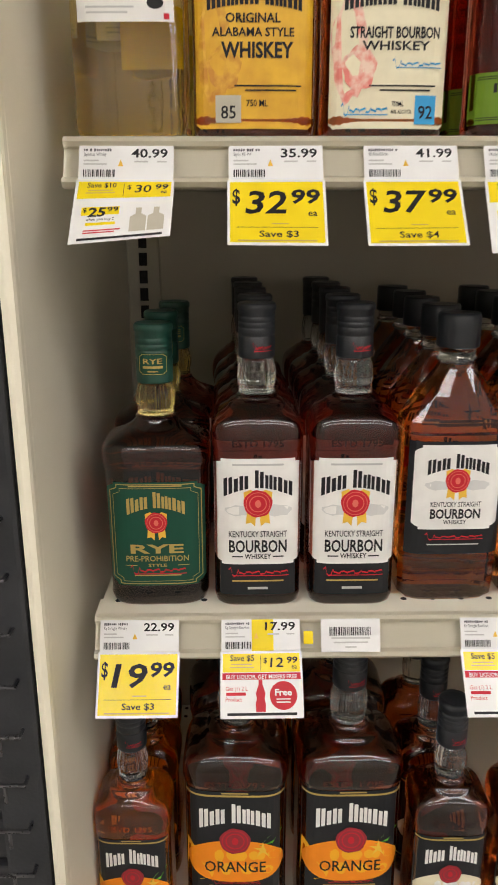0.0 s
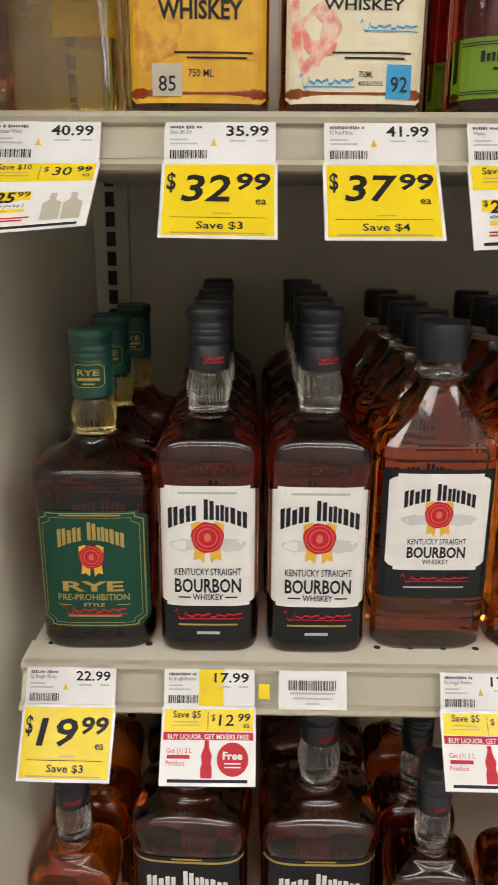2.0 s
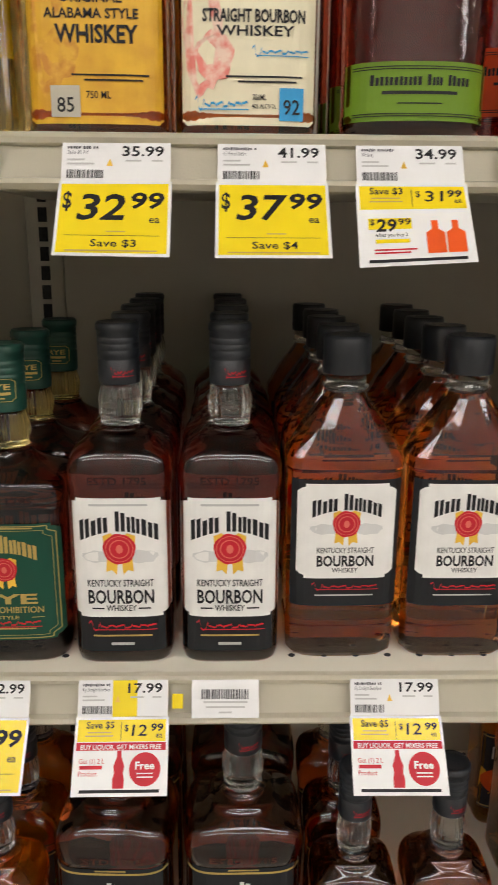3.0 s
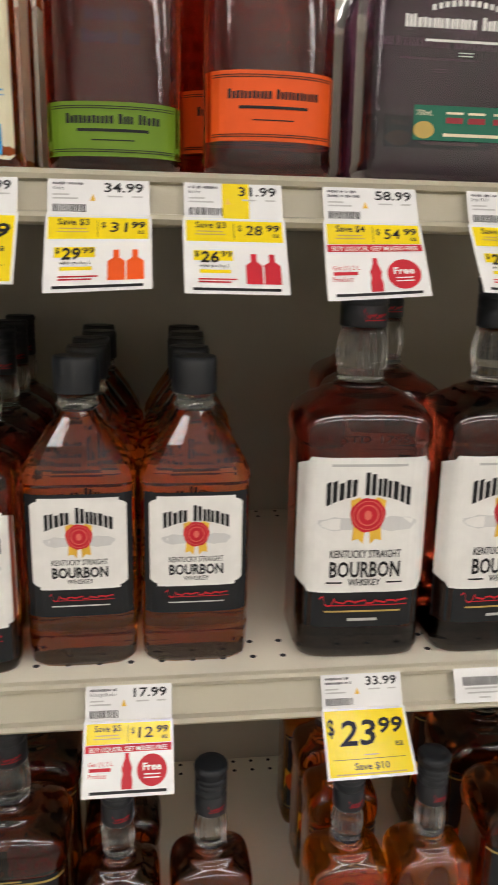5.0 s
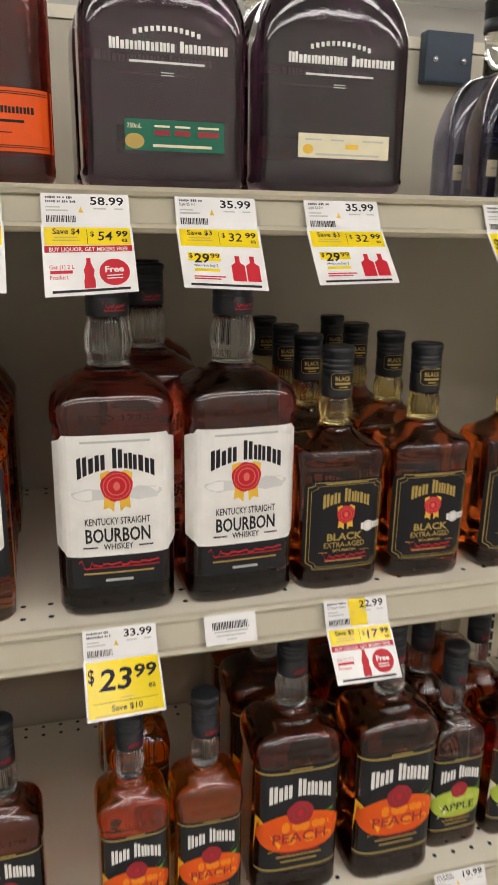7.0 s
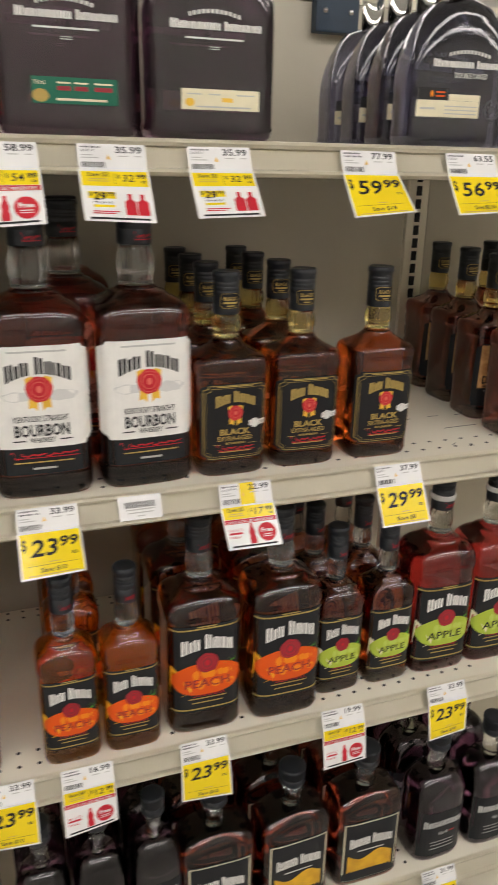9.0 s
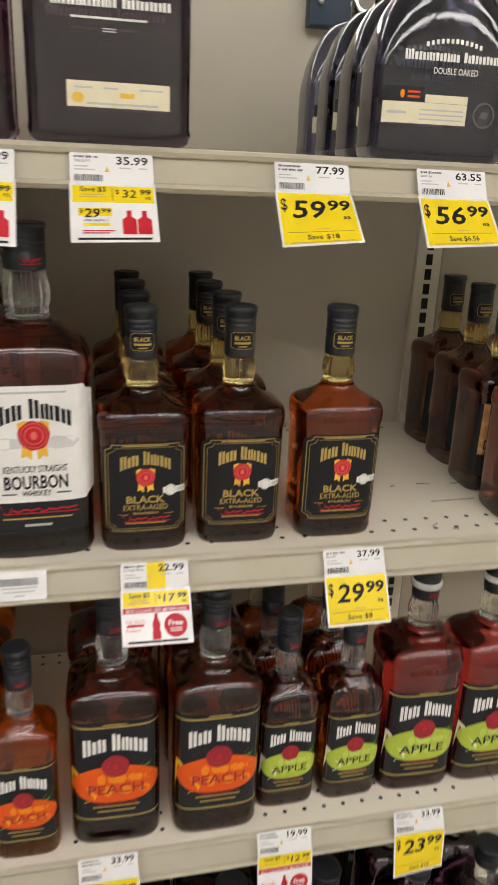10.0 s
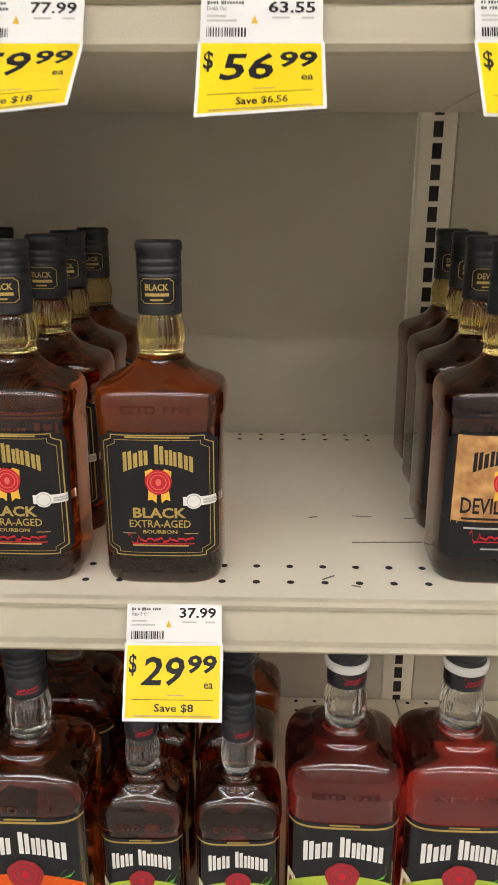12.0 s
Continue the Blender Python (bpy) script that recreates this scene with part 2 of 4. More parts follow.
class Art:
    """One printing of one colour on a label, gathered into one mesh."""

    def __init__(self, wrap, lift):
        self.bm, self.wrap, self.lift = bmesh.new(), wrap, lift

    def poly(self, pts):
        vs = [self.bm.verts.new(self.wrap.point(u, v, self.lift)) for u, v in pts]
        self.bm.faces.new(vs)
        return self

    def bar(self, u, v, w, h, slant=0.0):
        n = max(1, int(w / 0.0035))
        for i in range(n):
            a, b = u - w / 2 + w * i / n, u - w / 2 + w * (i + 1) / n
            self.poly([(a - slant * h / 2, v - h / 2), (b - slant * h / 2, v - h / 2), (b + slant * h / 2, v + h / 2), (a + slant * h / 2, v + h / 2)])
        return self

    def disc(self, u, v, r, ry=None, n=20, wob=0.0):
        ry = ry or r
        return self.poly([(u + r * (1 + wob * math.sin(5 * a)) * math.cos(a), v + ry * (1 + wob * math.cos(7 * a)) * math.sin(a)) for a in [2 * math.pi * i / n for i in range(n)]])

    def ring(self, u, v, r, w, n=20):
        for i in range(n):
            a, b = 2 * math.pi * i / n, 2 * math.pi * (i + 1) / n
            self.poly([(u + q * math.cos(c), v + q * math.sin(c)) for q, c in ((r - w, a), (r, a), (r, b), (r - w, b))])
        return self

    def text(self, s, u, v, w, h, bold=0.02, slant=0.0):
        """Text of width w and height h with its foot at v."""
        vs, fs = letters(s, bold)
        made = [self.bm.verts.new(self.wrap.point(u + x * w + slant * y * h, v + y * h, self.lift)) for x, y in vs]
        for f in fs:
            if len(set(f)) > 2:
                try:
                    self.bm.faces.new([made[i] for i in f])
                except ValueError:
                    pass
        return self

    def frame_line(self, u0, u1, v0, v1, w, notch):
        """A fine border that steps in at its corners."""
        n = notch
        pts = [(u0 + n, v0), (u1 - n, v0), (u1 - n, v0 + n * 0.5), (u1, v0 + n), (u1, v1 - n), (u1 - n, v1 - n * 0.5), (u1 - n, v1), (u0 + n, v1), (u0 + n, v1 - n * 0.5), (u0, v1 - n), (u0, v0 + n), (u0 + n, v0 + n * 0.5)]
        for (a, b), (c, d) in zip(pts, pts[1:] + pts[:1]):
            ln = math.hypot(c - a, d - b)
            px, py = -(d - b) / ln * w / 2, (c - a) / ln * w / 2
            k = max(1, int(ln / 0.0028))
            for i in range(k):
                p, q = i / k, (i + 1) / k
                e, f, g, h = a + (c - a) * p, b + (d - b) * p, a + (c - a) * q, b + (d - b) * q
                self.poly([(e - px, f - py), (g - px, h - py), (g + px, h + py), (e + px, f + py)])
        return self

    def wordmark(self, u, v, w, h, arch=0.0, words=(3, 4)):
        """A maker's mark as plain upright strokes on an arch, the first of a word taller."""
        stems = {1: ((-0.42, 0.42),), 2: ((-0.48, -0.07), (0.07, 0.48)), 3: ((-0.5, -0.22), (-0.14, 0.14), (0.22, 0.5))}
        kinds = [[(1, 2, 3, 2)[(i + 2 * (k % 2) + (i + k) // 3) % 4] for i in range(k)] for k in words]
        wide = {1: 0.55, 2: 1.0, 3: 1.25}
        unit = w / (sum(wide[q] for word in kinds for q in word) + 0.5 * (len(words) - 1))
        at = u - w / 2
        for word in kinds:
            for i, kind in enumerate(word):
                step = unit * wide[kind]
                c, s = at + step / 2, step * 0.88
                up = arch * (1 - ((c - u) / (w / 2)) ** 2)
                hh, b = h * (1.0 if i == 0 else 0.8), v + up
                lean = -arch * 2 * (c - u) / (w / 2) ** 2
                bars = [(x0, x1, 0.0, 1.0 if q % 2 == i % 2 else 0.93) for q, (x0, x1) in enumerate(stems[kind])]
                for x0, x1, y0, y1 in bars:
                    self.poly([(c + x * s, b + y * hh + lean * x * s) for x, y in ((x0, y0), (x1, y0), (x1, y1), (x0, y1))])
                at += step
            at += unit * 0.5
        return self

    def scrawl(self, u, v, w, h):
        """A signature as a running stroke."""
        n = 48
        pts = []
        for i in range(n + 1):
            f = i / n
            swell = 0.9 if f < 0.16 else (0.6 if 0.5 < f < 0.62 else 0.22)
            pts.append((u - w / 2 + w * f + 0.02 * w * math.sin(i * 1.1), v + h * swell * (0.5 * math.sin(i * 0.83 + 1) + 0.25 * math.sin(i * 1.9)) + h * 0.1 * f))
        for (a, b), (c, d) in zip(pts, pts[1:]):
            t = h * 0.09
            self.poly([(a, b - t), (c, d - t), (c, d + t), (a, b + t)])
        self.bar(u + w * 0.05, v - h * 0.35, w * 0.95, h * 0.10)
        return self

    def put(self, name, material, parent, label=""):
        ob = part(name, self.bm, material, parent, label)
        if name in ("lettering", "barcode", "small_print", "fine_lines", "fields", "embossing", "glass_print", "border", "wordmark", "fruit_bloom", "stamp"):
            ob["kind"] = "stuff"
        return ob


def seal(label, wrap, u, v, r, base=RED, lift=0.0011, ribbon=GOLD_YELLOW):
    if ribbon is GOLD_YELLOW:
        for k in (-1, 1):
            a = Art(wrap, lift)
            a.poly([(u + k * r * 0.1, v - r * 0.5), (u + k * r * 0.2, v - r * 1.70), (u + k * r * 0.5, v - r * 1.4), (u + k * r * 0.85, v - r * 1.5), (u + k * r * 0.75, v - r * 0.4)][::k])
            a.poly([(u + k * r * 0.25, v + r * 0.8), (u + k * r * 0.5, v + r * 1.05), (u + k * r * 1.0, v + r * 0.85), (u + k * r * 0.95, v + r * 0.3)][::-k])
            a.put("ribbon", ribbon, label, "gold ribbon tail")
    Art(wrap, lift + 0.0003).disc(u, v, r, None, 26, 0.035).put("wax_seal", base, label, "round wax seal mark")
    c = Art(wrap, lift + 0.0006).ring(u, v, r * 0.62, r * 0.07)
    c.ring(u, v, r * 0.86, r * 0.05).disc(u, v, r * 0.22, r * 0.3, 8)
    c.put("seal_print", ROSE if base is RED else RED, label)


# ---- bottle kinds ----


def cap(parent, z0, z1, r, material, ribs=True):
    d = z1 - z0
    rings = [(z0, r * 0.97, r * 0.97, 2), (z0 + d * 0.02, r, r, 2), (z0 + d * 0.38, r, r, 2), (z0 + d * 0.39, r * 0.97, r * 0.97, 2), (z0 + d * 0.42, r * 0.97, r * 0.97, 2), (z0 + d * 0.43, r, r, 2)]
    if ribs:
        for f in (0.56, 0.66, 0.76):
            rings += [(z0 + d * (f - 0.012), r, r, 2), (z0 + d * f, r * 0.965, r * 0.965, 2), (z0 + d * (f + 0.012), r, r, 2)]
    rings += [(z0 + d * 0.86, r, r, 2), (z0 + d * 0.87, r * 1.05, r * 1.05, 2), (z1 - d * 0.04, r * 1.05, r * 1.05, 2), (z1, r * 0.96, r * 0.96, 2), (z1 - d * 0.02, r * 0.7, r * 0.7, 2)]
    return part("cap", loft(rings, 28), material, parent, "", True), rings


def square_bottle(name, hw, hd, shoulder, neck_z, cap_z, top, neck_r, cap_r, liquid, neck_glass, cap_mat, square=5.0, flare=1.0):
    """Square-shouldered spirit bottle: body of whiskey, fluted clear neck, long screw cap."""
    ob = empty(name)
    f = flare
    rings = [(0.0, hw * 0.88, hd * 0.88, square), (0.003, hw * 0.95, hd * 0.95, square), (0.010, hw * 0.985, hd * 0.985, square), (0.014, hw * 0.97, hd * 0.97, square),
             (shoulder - 0.022, hw * 0.97 * f, hd * 0.97 * f, square), (shoulder - 0.018, hw * 0.992 * f, hd * 0.992 * f, square), (shoulder - 0.016, hw * f, hd * f, square)]
    base = shoulder - 0.010
    gap = neck_z - shoulder
    if f > 1:
        curve = ((0, 1), (0.10, 0.995), (0.20, 0.975), (0.28, 0.94), (0.34, 0.89), (0.40, 0.80), (0.48, 0.62), (0.58, 0.42), (0.70, 0.23), (0.82, 0.10), (0.90, 0.04))
    else:
        curve = ((0, 1), (0.10, 0.995), (0.22, 0.975), (0.34, 0.93), (0.44, 0.87), (0.53, 0.78), (0.61, 0.66), (0.68, 0.52), (0.74, 0.40), (0.79, 0.34), (0.83, 0.30), (0.86, 0.20), (0.90, 0.10))
    for k, q in curve:
        rings.append((base + (neck_z - base) * k, neck_r * 1.12 + (hw * f - neck_r * 1.12) * q, neck_r * 1.12 + (hd * f - neck_r * 1.12) * q, 2 + (square - 2) * q))
    for k, b in ((0.925, 1.14), (0.93, 1.22), (0.94, 1.22), (0.945, 1.06), (0.955, 1.06), (0.96, 1.16), (0.97, 1.16), (0.975, 1.02)):
        rings.append((shoulder + gap * k, neck_r * b, neck_r * b, 2))
    rings.append((neck_z, neck_r, neck_r, 2))
    part("body", loft(rings, 64), liquid, ob, "glass body full of whiskey", True)
    Art(Wrap(rings), 0.0005).text("ESTD 1795", 0, shoulder - 0.0155, hw * 1.1, 0.006, 0.02).put("embossing", liquid, ob, "raised glass lettering")
    h = cap_z - neck_z
    nk = [(neck_z + h * a + (0.0004 if a == 0 else 0), neck_r * b, neck_r * b, 2) for a, b in ((0, 1.0), (0.05, 1.08), (0.10, 0.98), (0.15, 1.06), (0.20, 0.99), (0.30, 1.10), (0.50, 1.14), (0.70, 1.10), (0.88, 1.0), (0.985, 0.95))]
    part("neck", loft(nk, 96, 16, 0.03), neck_glass, ob, "fluted glass neck", True)
    c, crings = cap(ob, cap_z, top, cap_r, cap_mat)
    return ob, Wrap(rings), Wrap(crings), c


def white_label(ob, w, hw, z0, z1, z2, fine=True):
    """White label with a charcoal foot: z0 to z1 charcoal, z1 to z2 white."""
    k, wide = hw / 0.0395, 0.978 if hw > 0.05 else 0.952
    foot = part("foot_label", patch(w, -hw * (wide - 0.015), hw * (wide - 0.015), z0, z1 + 0.006 * k, 0.0003, 0, 16), CHARCOAL, ob, "charcoal foot of the label")
    lab = part("label", patch(w, -hw * wide, hw * wide, z1, z2, 0.0007, 0.006 * k, 18), WHITE, ob, "white paper label with a red seal")
    h = z2 - z1
    Art(w, 0.0009).bar(0, z1 + h * 0.945, hw * 1.1, h * 0.018).put("small_print", GREY, lab)
    g = Art(w, 0.0009)
    g.disc(-hw * 0.42, z1 + h * 0.52, hw * 0.30, h * 0.05, 14, 0.1).disc(hw * 0.42, z1 + h * 0.52, hw * 0.32, h * 0.055, 14, 0.1)
    g.put("landscape_print", PALE_GREY, lab)
    big = 0.86 if hw > 0.05 else 1.04
    Art(w, 0.0010).wordmark(0, z1 + h * 0.645, hw * 1.46 * big, h * 0.165, h * 0.085).put("wordmark", BLACK, lab, "black arched maker's mark")
    t = Art(w, 0.0014)
    t.text("KENTUCKY STRAIGHT", 0, z1 + h * 0.268, hw * 1.22 * big, h * 0.058, 0.01)
    t.text("BOURBON", 0, z1 + h * 0.122, hw * 1.22 * big, h * 0.118, 0.022)
    t.text("WHISKEY", 0, z1 + h * 0.056, hw * 0.56 * big, h * 0.05, 0.015)
    t.bar(-hw * 0.45, z1 + h * 0.078, hw * 0.24, h * 0.012).bar(hw * 0.45, z1 + h * 0.078, hw * 0.24, h * 0.012)
    t.put("lettering", BLACK, lab, "black printed words")
    seal(lab, w, 0, z1 + h * 0.585, hw * 0.30 * big)
    f = z1 - z0
    Art(w, 0.0008).scrawl(0, z0 + f * 0.72, hw * 1.3, f * 0.26).put("signature", RED, foot, "red signature")
    Art(w, 0.0008).bar(0, z0 + f * 0.46, hw * 1.15, f * 0.05).put("rule", GOLD, foot)
    Art(w, 0.0008).bar(0, z0 + f * 0.22, hw * 0.45, f * 0.08).put("small_print", GREY, foot)


def cap_signature(capw, c, z, r):
    Art(capw, 0.0006).scrawl(r * 0.25, z, r * 1.0, r * 0.45).put("signature", RED, c, "red signature")


def white_750():
    ob, w, cw, c = square_bottle("whiskey_bottle", 0.0400, 0.036, 0.166, 0.190, 0.222, 0.268, 0.0145, 0.0158, AMBER_RED, CLEAR, CAP_BLACK)
    white_label(ob, w, 0.0400, 0.012, 0.042, 0.140)
    cap_signature(cw, c, 0.231, 0.0158)
    return tagged(ob, "square bourbon bottle with white label and black screw cap", "bottle", "white label bourbon bottles")


def white_large():
    ob, w, cw, c = square_bottle("large_whiskey_bottle", 0.0575, 0.050, 0.209, 0.237, 0.283, 0.326, 0.0190, 0.0200, AMBER_RED, CLEAR, CAP_BLACK)
    white_label(ob, w, 0.0575, 0.031, 0.063, 0.181)
    cap_signature(cw, c, 0.292, 0.020)
    return tagged(ob, "large square bourbon bottle with big white label", "bottle", "large white label bottles")


def aged_bottle(kind):
    rye, devil = kind == "rye", kind == "devil"
    hw = 0.0460
    ob, w, cw, c = square_bottle("aged_whiskey_bottle", hw, 0.038, 0.150, 0.171, 0.200, 0.251, 0.0150, 0.0160, AMBER_RED if rye else (DEEP_AMBER if devil else AMBER), GOLD_NECK, CAP_GREEN if rye else CAP_BLACK, 4.2, 1.035)
    ground = GREEN if rye else BLACK
    z0, z1 = (0.021, 0.119) if rye else (0.023, 0.121)
    lab = part("label", patch(w, -hw * 0.925, hw * 0.925, z0, z1, 0.0006, 0.006, 20), ground, ob, {"rye": "dark green label with gold border", "devil": "black label ground at the sides", "black": "black label with gold border"}[kind])
    h = z1 - z0
    if devil:
        lab = part("wood_label", patch(w, -hw * 0.80, hw * 0.80, z0 + h * 0.28, z1 - h * 0.02, 0.0008, 0, 16), WOOD_TAN, ob, "wood-toned label")
    else:
        Art(w, 0.0009).frame_line(-hw * 0.86, hw * 0.86, z0 + 0.002, z1 - 0.002, 0.0008, 0.006).frame_line(-hw * 0.80, hw * 0.80, z0 + 0.0045, z1 - 0.0055, 0.0004, 0.006).put("border", GOLD, lab, "thin gold border")
    Art(w, 0.0010).wordmark(0, z0 + h * 0.69, hw * 1.12, h * 0.15, h * 0.07).put("wordmark", BLACK if devil else GOLD, lab, "arched maker's mark")
    seal(lab, w, 0, z0 + h * 0.62, hw * 0.21)
    t = Art(w, 0.0010)
    if devil:
        foot = part("foot_label", patch(w, -hw * 0.90, hw * 0.90, z0, z0 + h * 0.30, 0.0009, 0, 16), BLACK, ob, "black foot of the label")
        Art(w, 0.0012).scrawl(0, z0 + h * 0.17, hw * 1.0, h * 0.09).put("signature", RED, foot)
        Art(w, 0.0012).bar(0, z0 + h * 0.25, hw * 1.2, h * 0.015).bar(0, z0 + h * 0.08, hw * 0.6, h * 0.012).put("small_print", GREY, foot)
        t.text("DEVIL'S CUT", 0, z0 + h * 0.37, hw * 1.35, h * 0.13, 0.02).bar(0, z0 + h * 0.325, hw * 1.3, h * 0.018)
        t.put("lettering", BLACK, lab, "black printed words")
    else:
        if rye:
            t.text("RYE", 0, z0 + h * 0.325, hw * 1.02, h * 0.085, 0.03).text("PRE-PROHIBITION", 0, z0 + h * 0.245, hw * 1.2, h * 0.055, 0.01).text("STYLE", 0, z0 + h * 0.19, hw * 0.36, h * 0.03)
        else:
            t.text("BLACK", 0, z0 + h * 0.335, hw * 0.85, h * 0.08, 0.03).text("EXTRA-AGED", 0, z0 + h * 0.255, hw * 0.98, h * 0.06, 0.01).text("BOURBON", 0, z0 + h * 0.205, hw * 0.55, h * 0.028)
        t.bar(-hw * 0.5, z0 + h * 0.205, hw * 0.22, h * 0.006).bar(hw * 0.5, z0 + h * 0.205, hw * 0.22, h * 0.006).bar(0, z0 + h * 0.105, hw * 0.9, h * 0.012).bar(0, z0 + h * 0.965, hw * 1.0, h * 0.012)
        t.put("lettering", GOLD, lab, "gold printed words")
        Art(w, 0.0010).scrawl(0, z0 + h * 0.15, hw * 1.05, h * 0.085).put("signature", RED, lab, "red signature")
    if kind == "black":
        s = part("sticker", patch(w, hw * 0.38, hw * 0.97, z0 + h * 0.435, z0 + h * 0.505, 0.0012, 0, 6), WHITE, ob, "white award sticker strip")
        Art(w, 0.0015).disc(hw * 0.55, z0 + h * 0.47, h * 0.062).put("medal", WHITE, s, "round white medal")
        Art(w, 0.0017).ring(hw * 0.55, z0 + h * 0.47, h * 0.052, h * 0.006).bar(hw * 0.8, z0 + h * 0.478, hw * 0.2, h * 0.014).bar(hw * 0.8, z0 + h * 0.458, hw * 0.2, h * 0.014).put("medal_print", GREY, s)
    nl = part("neck_label", patch(cw, -0.0125, 0.0125, 0.2075, 0.2265, 0.0006, 0.002, 10), ground, ob, "small neck label")
    Art(cw, 0.0009).frame_line(-0.0115, 0.0115, 0.2085, 0.2255, 0.0005, 0.002).text({"rye": "RYE", "black": "BLACK", "devil": "DEVIL'S"}[kind], 0, 0.2175, 0.0165, 0.0045, 0.02).bar(0, 0.2145, 0.017, 0.0022).bar(0, 0.2110, 0.009, 0.0012).put("lettering", GOLD, nl)
    names = {"rye": ("square rye bottle with dark green label and green cap", "green label rye bottles"), "black": ("square bourbon bottle with black and gold label, white sticker", "black label bourbon bottles"), "devil": ("square bourbon bottle with wood-toned label and black cap", "wood label bourbon bottles")}[kind]
    return tagged(ob, names[0], "bottle", names[1])


def traveller():
    """Flat plastic bottle with facetted sloping shoulders and a broad cap."""
    ob = empty("flat_whiskey_bottle")
    hw, hd = 0.0465, 0.029
    rings = [(0.0, hw * 0.86, hd * 0.86, 4), (0.004, hw * 0.95, hd * 0.95, 4), (0.03, hw * 0.98, hd * 0.98, 4.5), (0.034, hw * 0.965, hd * 0.965, 4.5), (0.05, hw * 0.97, hd * 0.97, 4.5), (0.157, hw * 0.97, hd * 0.97, 4.5), (0.160, hw, hd, 4.5), (0.168, hw * 0.98, hd * 0.98, 4), (0.190, hw * 0.72, hd * 0.82, 3), (0.212, 0.0175, 0.0165, 2.2), (0.216, 0.0155, 0.0155, 2)]
    part("body", loft(rings, 16), AMBER_BROWN, ob, "flat amber plastic body")
    part("neck", loft([(0.2164, 0.0155, 0.0155, 2), (0.220, 0.018, 0.018, 2), (0.222, 0.0155, 0.0155, 2), (0.2296, 0.0155, 0.0155, 2)], 28), CLEAR, ob, "clear ringed neck", True)
    part("cap", loft([(0.230, 0.0178, 0.0178, 2), (0.231, 0.0183, 0.0183, 2), (0.256, 0.0183, 0.0183, 2), (0.259, 0.0172, 0.0172, 2), (0.2588, 0.012, 0.012, 2)], 40, 20, 0.006), CAP_BLACK, ob, "broad black cap", True)
    w = Wrap(rings)
    back = part("label_ground", patch(w, -hw * 0.91, hw * 0.91, 0.047, 0.152, 0.0004, 0, 16), CHARCOAL, ob, "charcoal label ground")
    z1, z2 = 0.071, 0.149
    lab = part("label", patch(w, -hw * 0.82, hw * 0.82, z1, z2, 0.0008, 0.006, 16), WHITE, ob, "white paper label with a red seal")
    h = z2 - z1
    g = Art(w, 0.0010)
    g.disc(-hw * 0.36, z1 + h * 0.53, hw * 0.25, h * 0.055, 14, 0.1).disc(hw * 0.36, z1 + h * 0.53, hw * 0.25, h * 0.06, 14, 0.1).put("landscape_print", PALE_GREY, lab)
    Art(w, 0.0011).wordmark(0, z1 + h * 0.645, hw * 1.18, h * 0.17, h * 0.085).put("wordmark", BLACK, lab, "black arched maker's mark")
    Art(w, 0.0011).text("KENTUCKY STRAIGHT", 0, z1 + h * 0.275, hw * 0.96, h * 0.06, 0.01).text("BOURBON", 0, z1 + h * 0.135, hw * 0.96, h * 0.115, 0.03).text("WHISKEY", 0, z1 + h * 0.065, hw * 0.44, h * 0.05, 0.01).put("lettering", BLACK, lab, "black printed words")
    seal(lab, w, 0, z1 + h * 0.585, hw * 0.23)
    Art(w, 0.0008).scrawl(0, 0.0635, hw * 1.1, 0.006).put("signature", RED, back, "red signature")
    Art(w, 0.0008).bar(0, 0.0565, hw * 1.0, 0.0012).put("small_print", GREY, back)
    return tagged(ob, "flat plastic bourbon bottle with white label and broad black cap", "bottle", "flat bourbon bottles")


FLAVOURS = {"orange": ("ORANGE", ORANGE, GOLD_YELLOW, BLACK), "peach": ("PEACH", DEEP_ORANGE, ORANGE, DARK_RED), "apple": ("APPLE", APPLE_GREEN, LEAF, BLACK), "vanilla": ("VANILLA", CREAM, GOLD, BLACK)}


FRUIT_TONES = {"orange": PEEL, "peach": ORANGE, "apple": LEAF_LIGHT, "vanilla": WHITE}


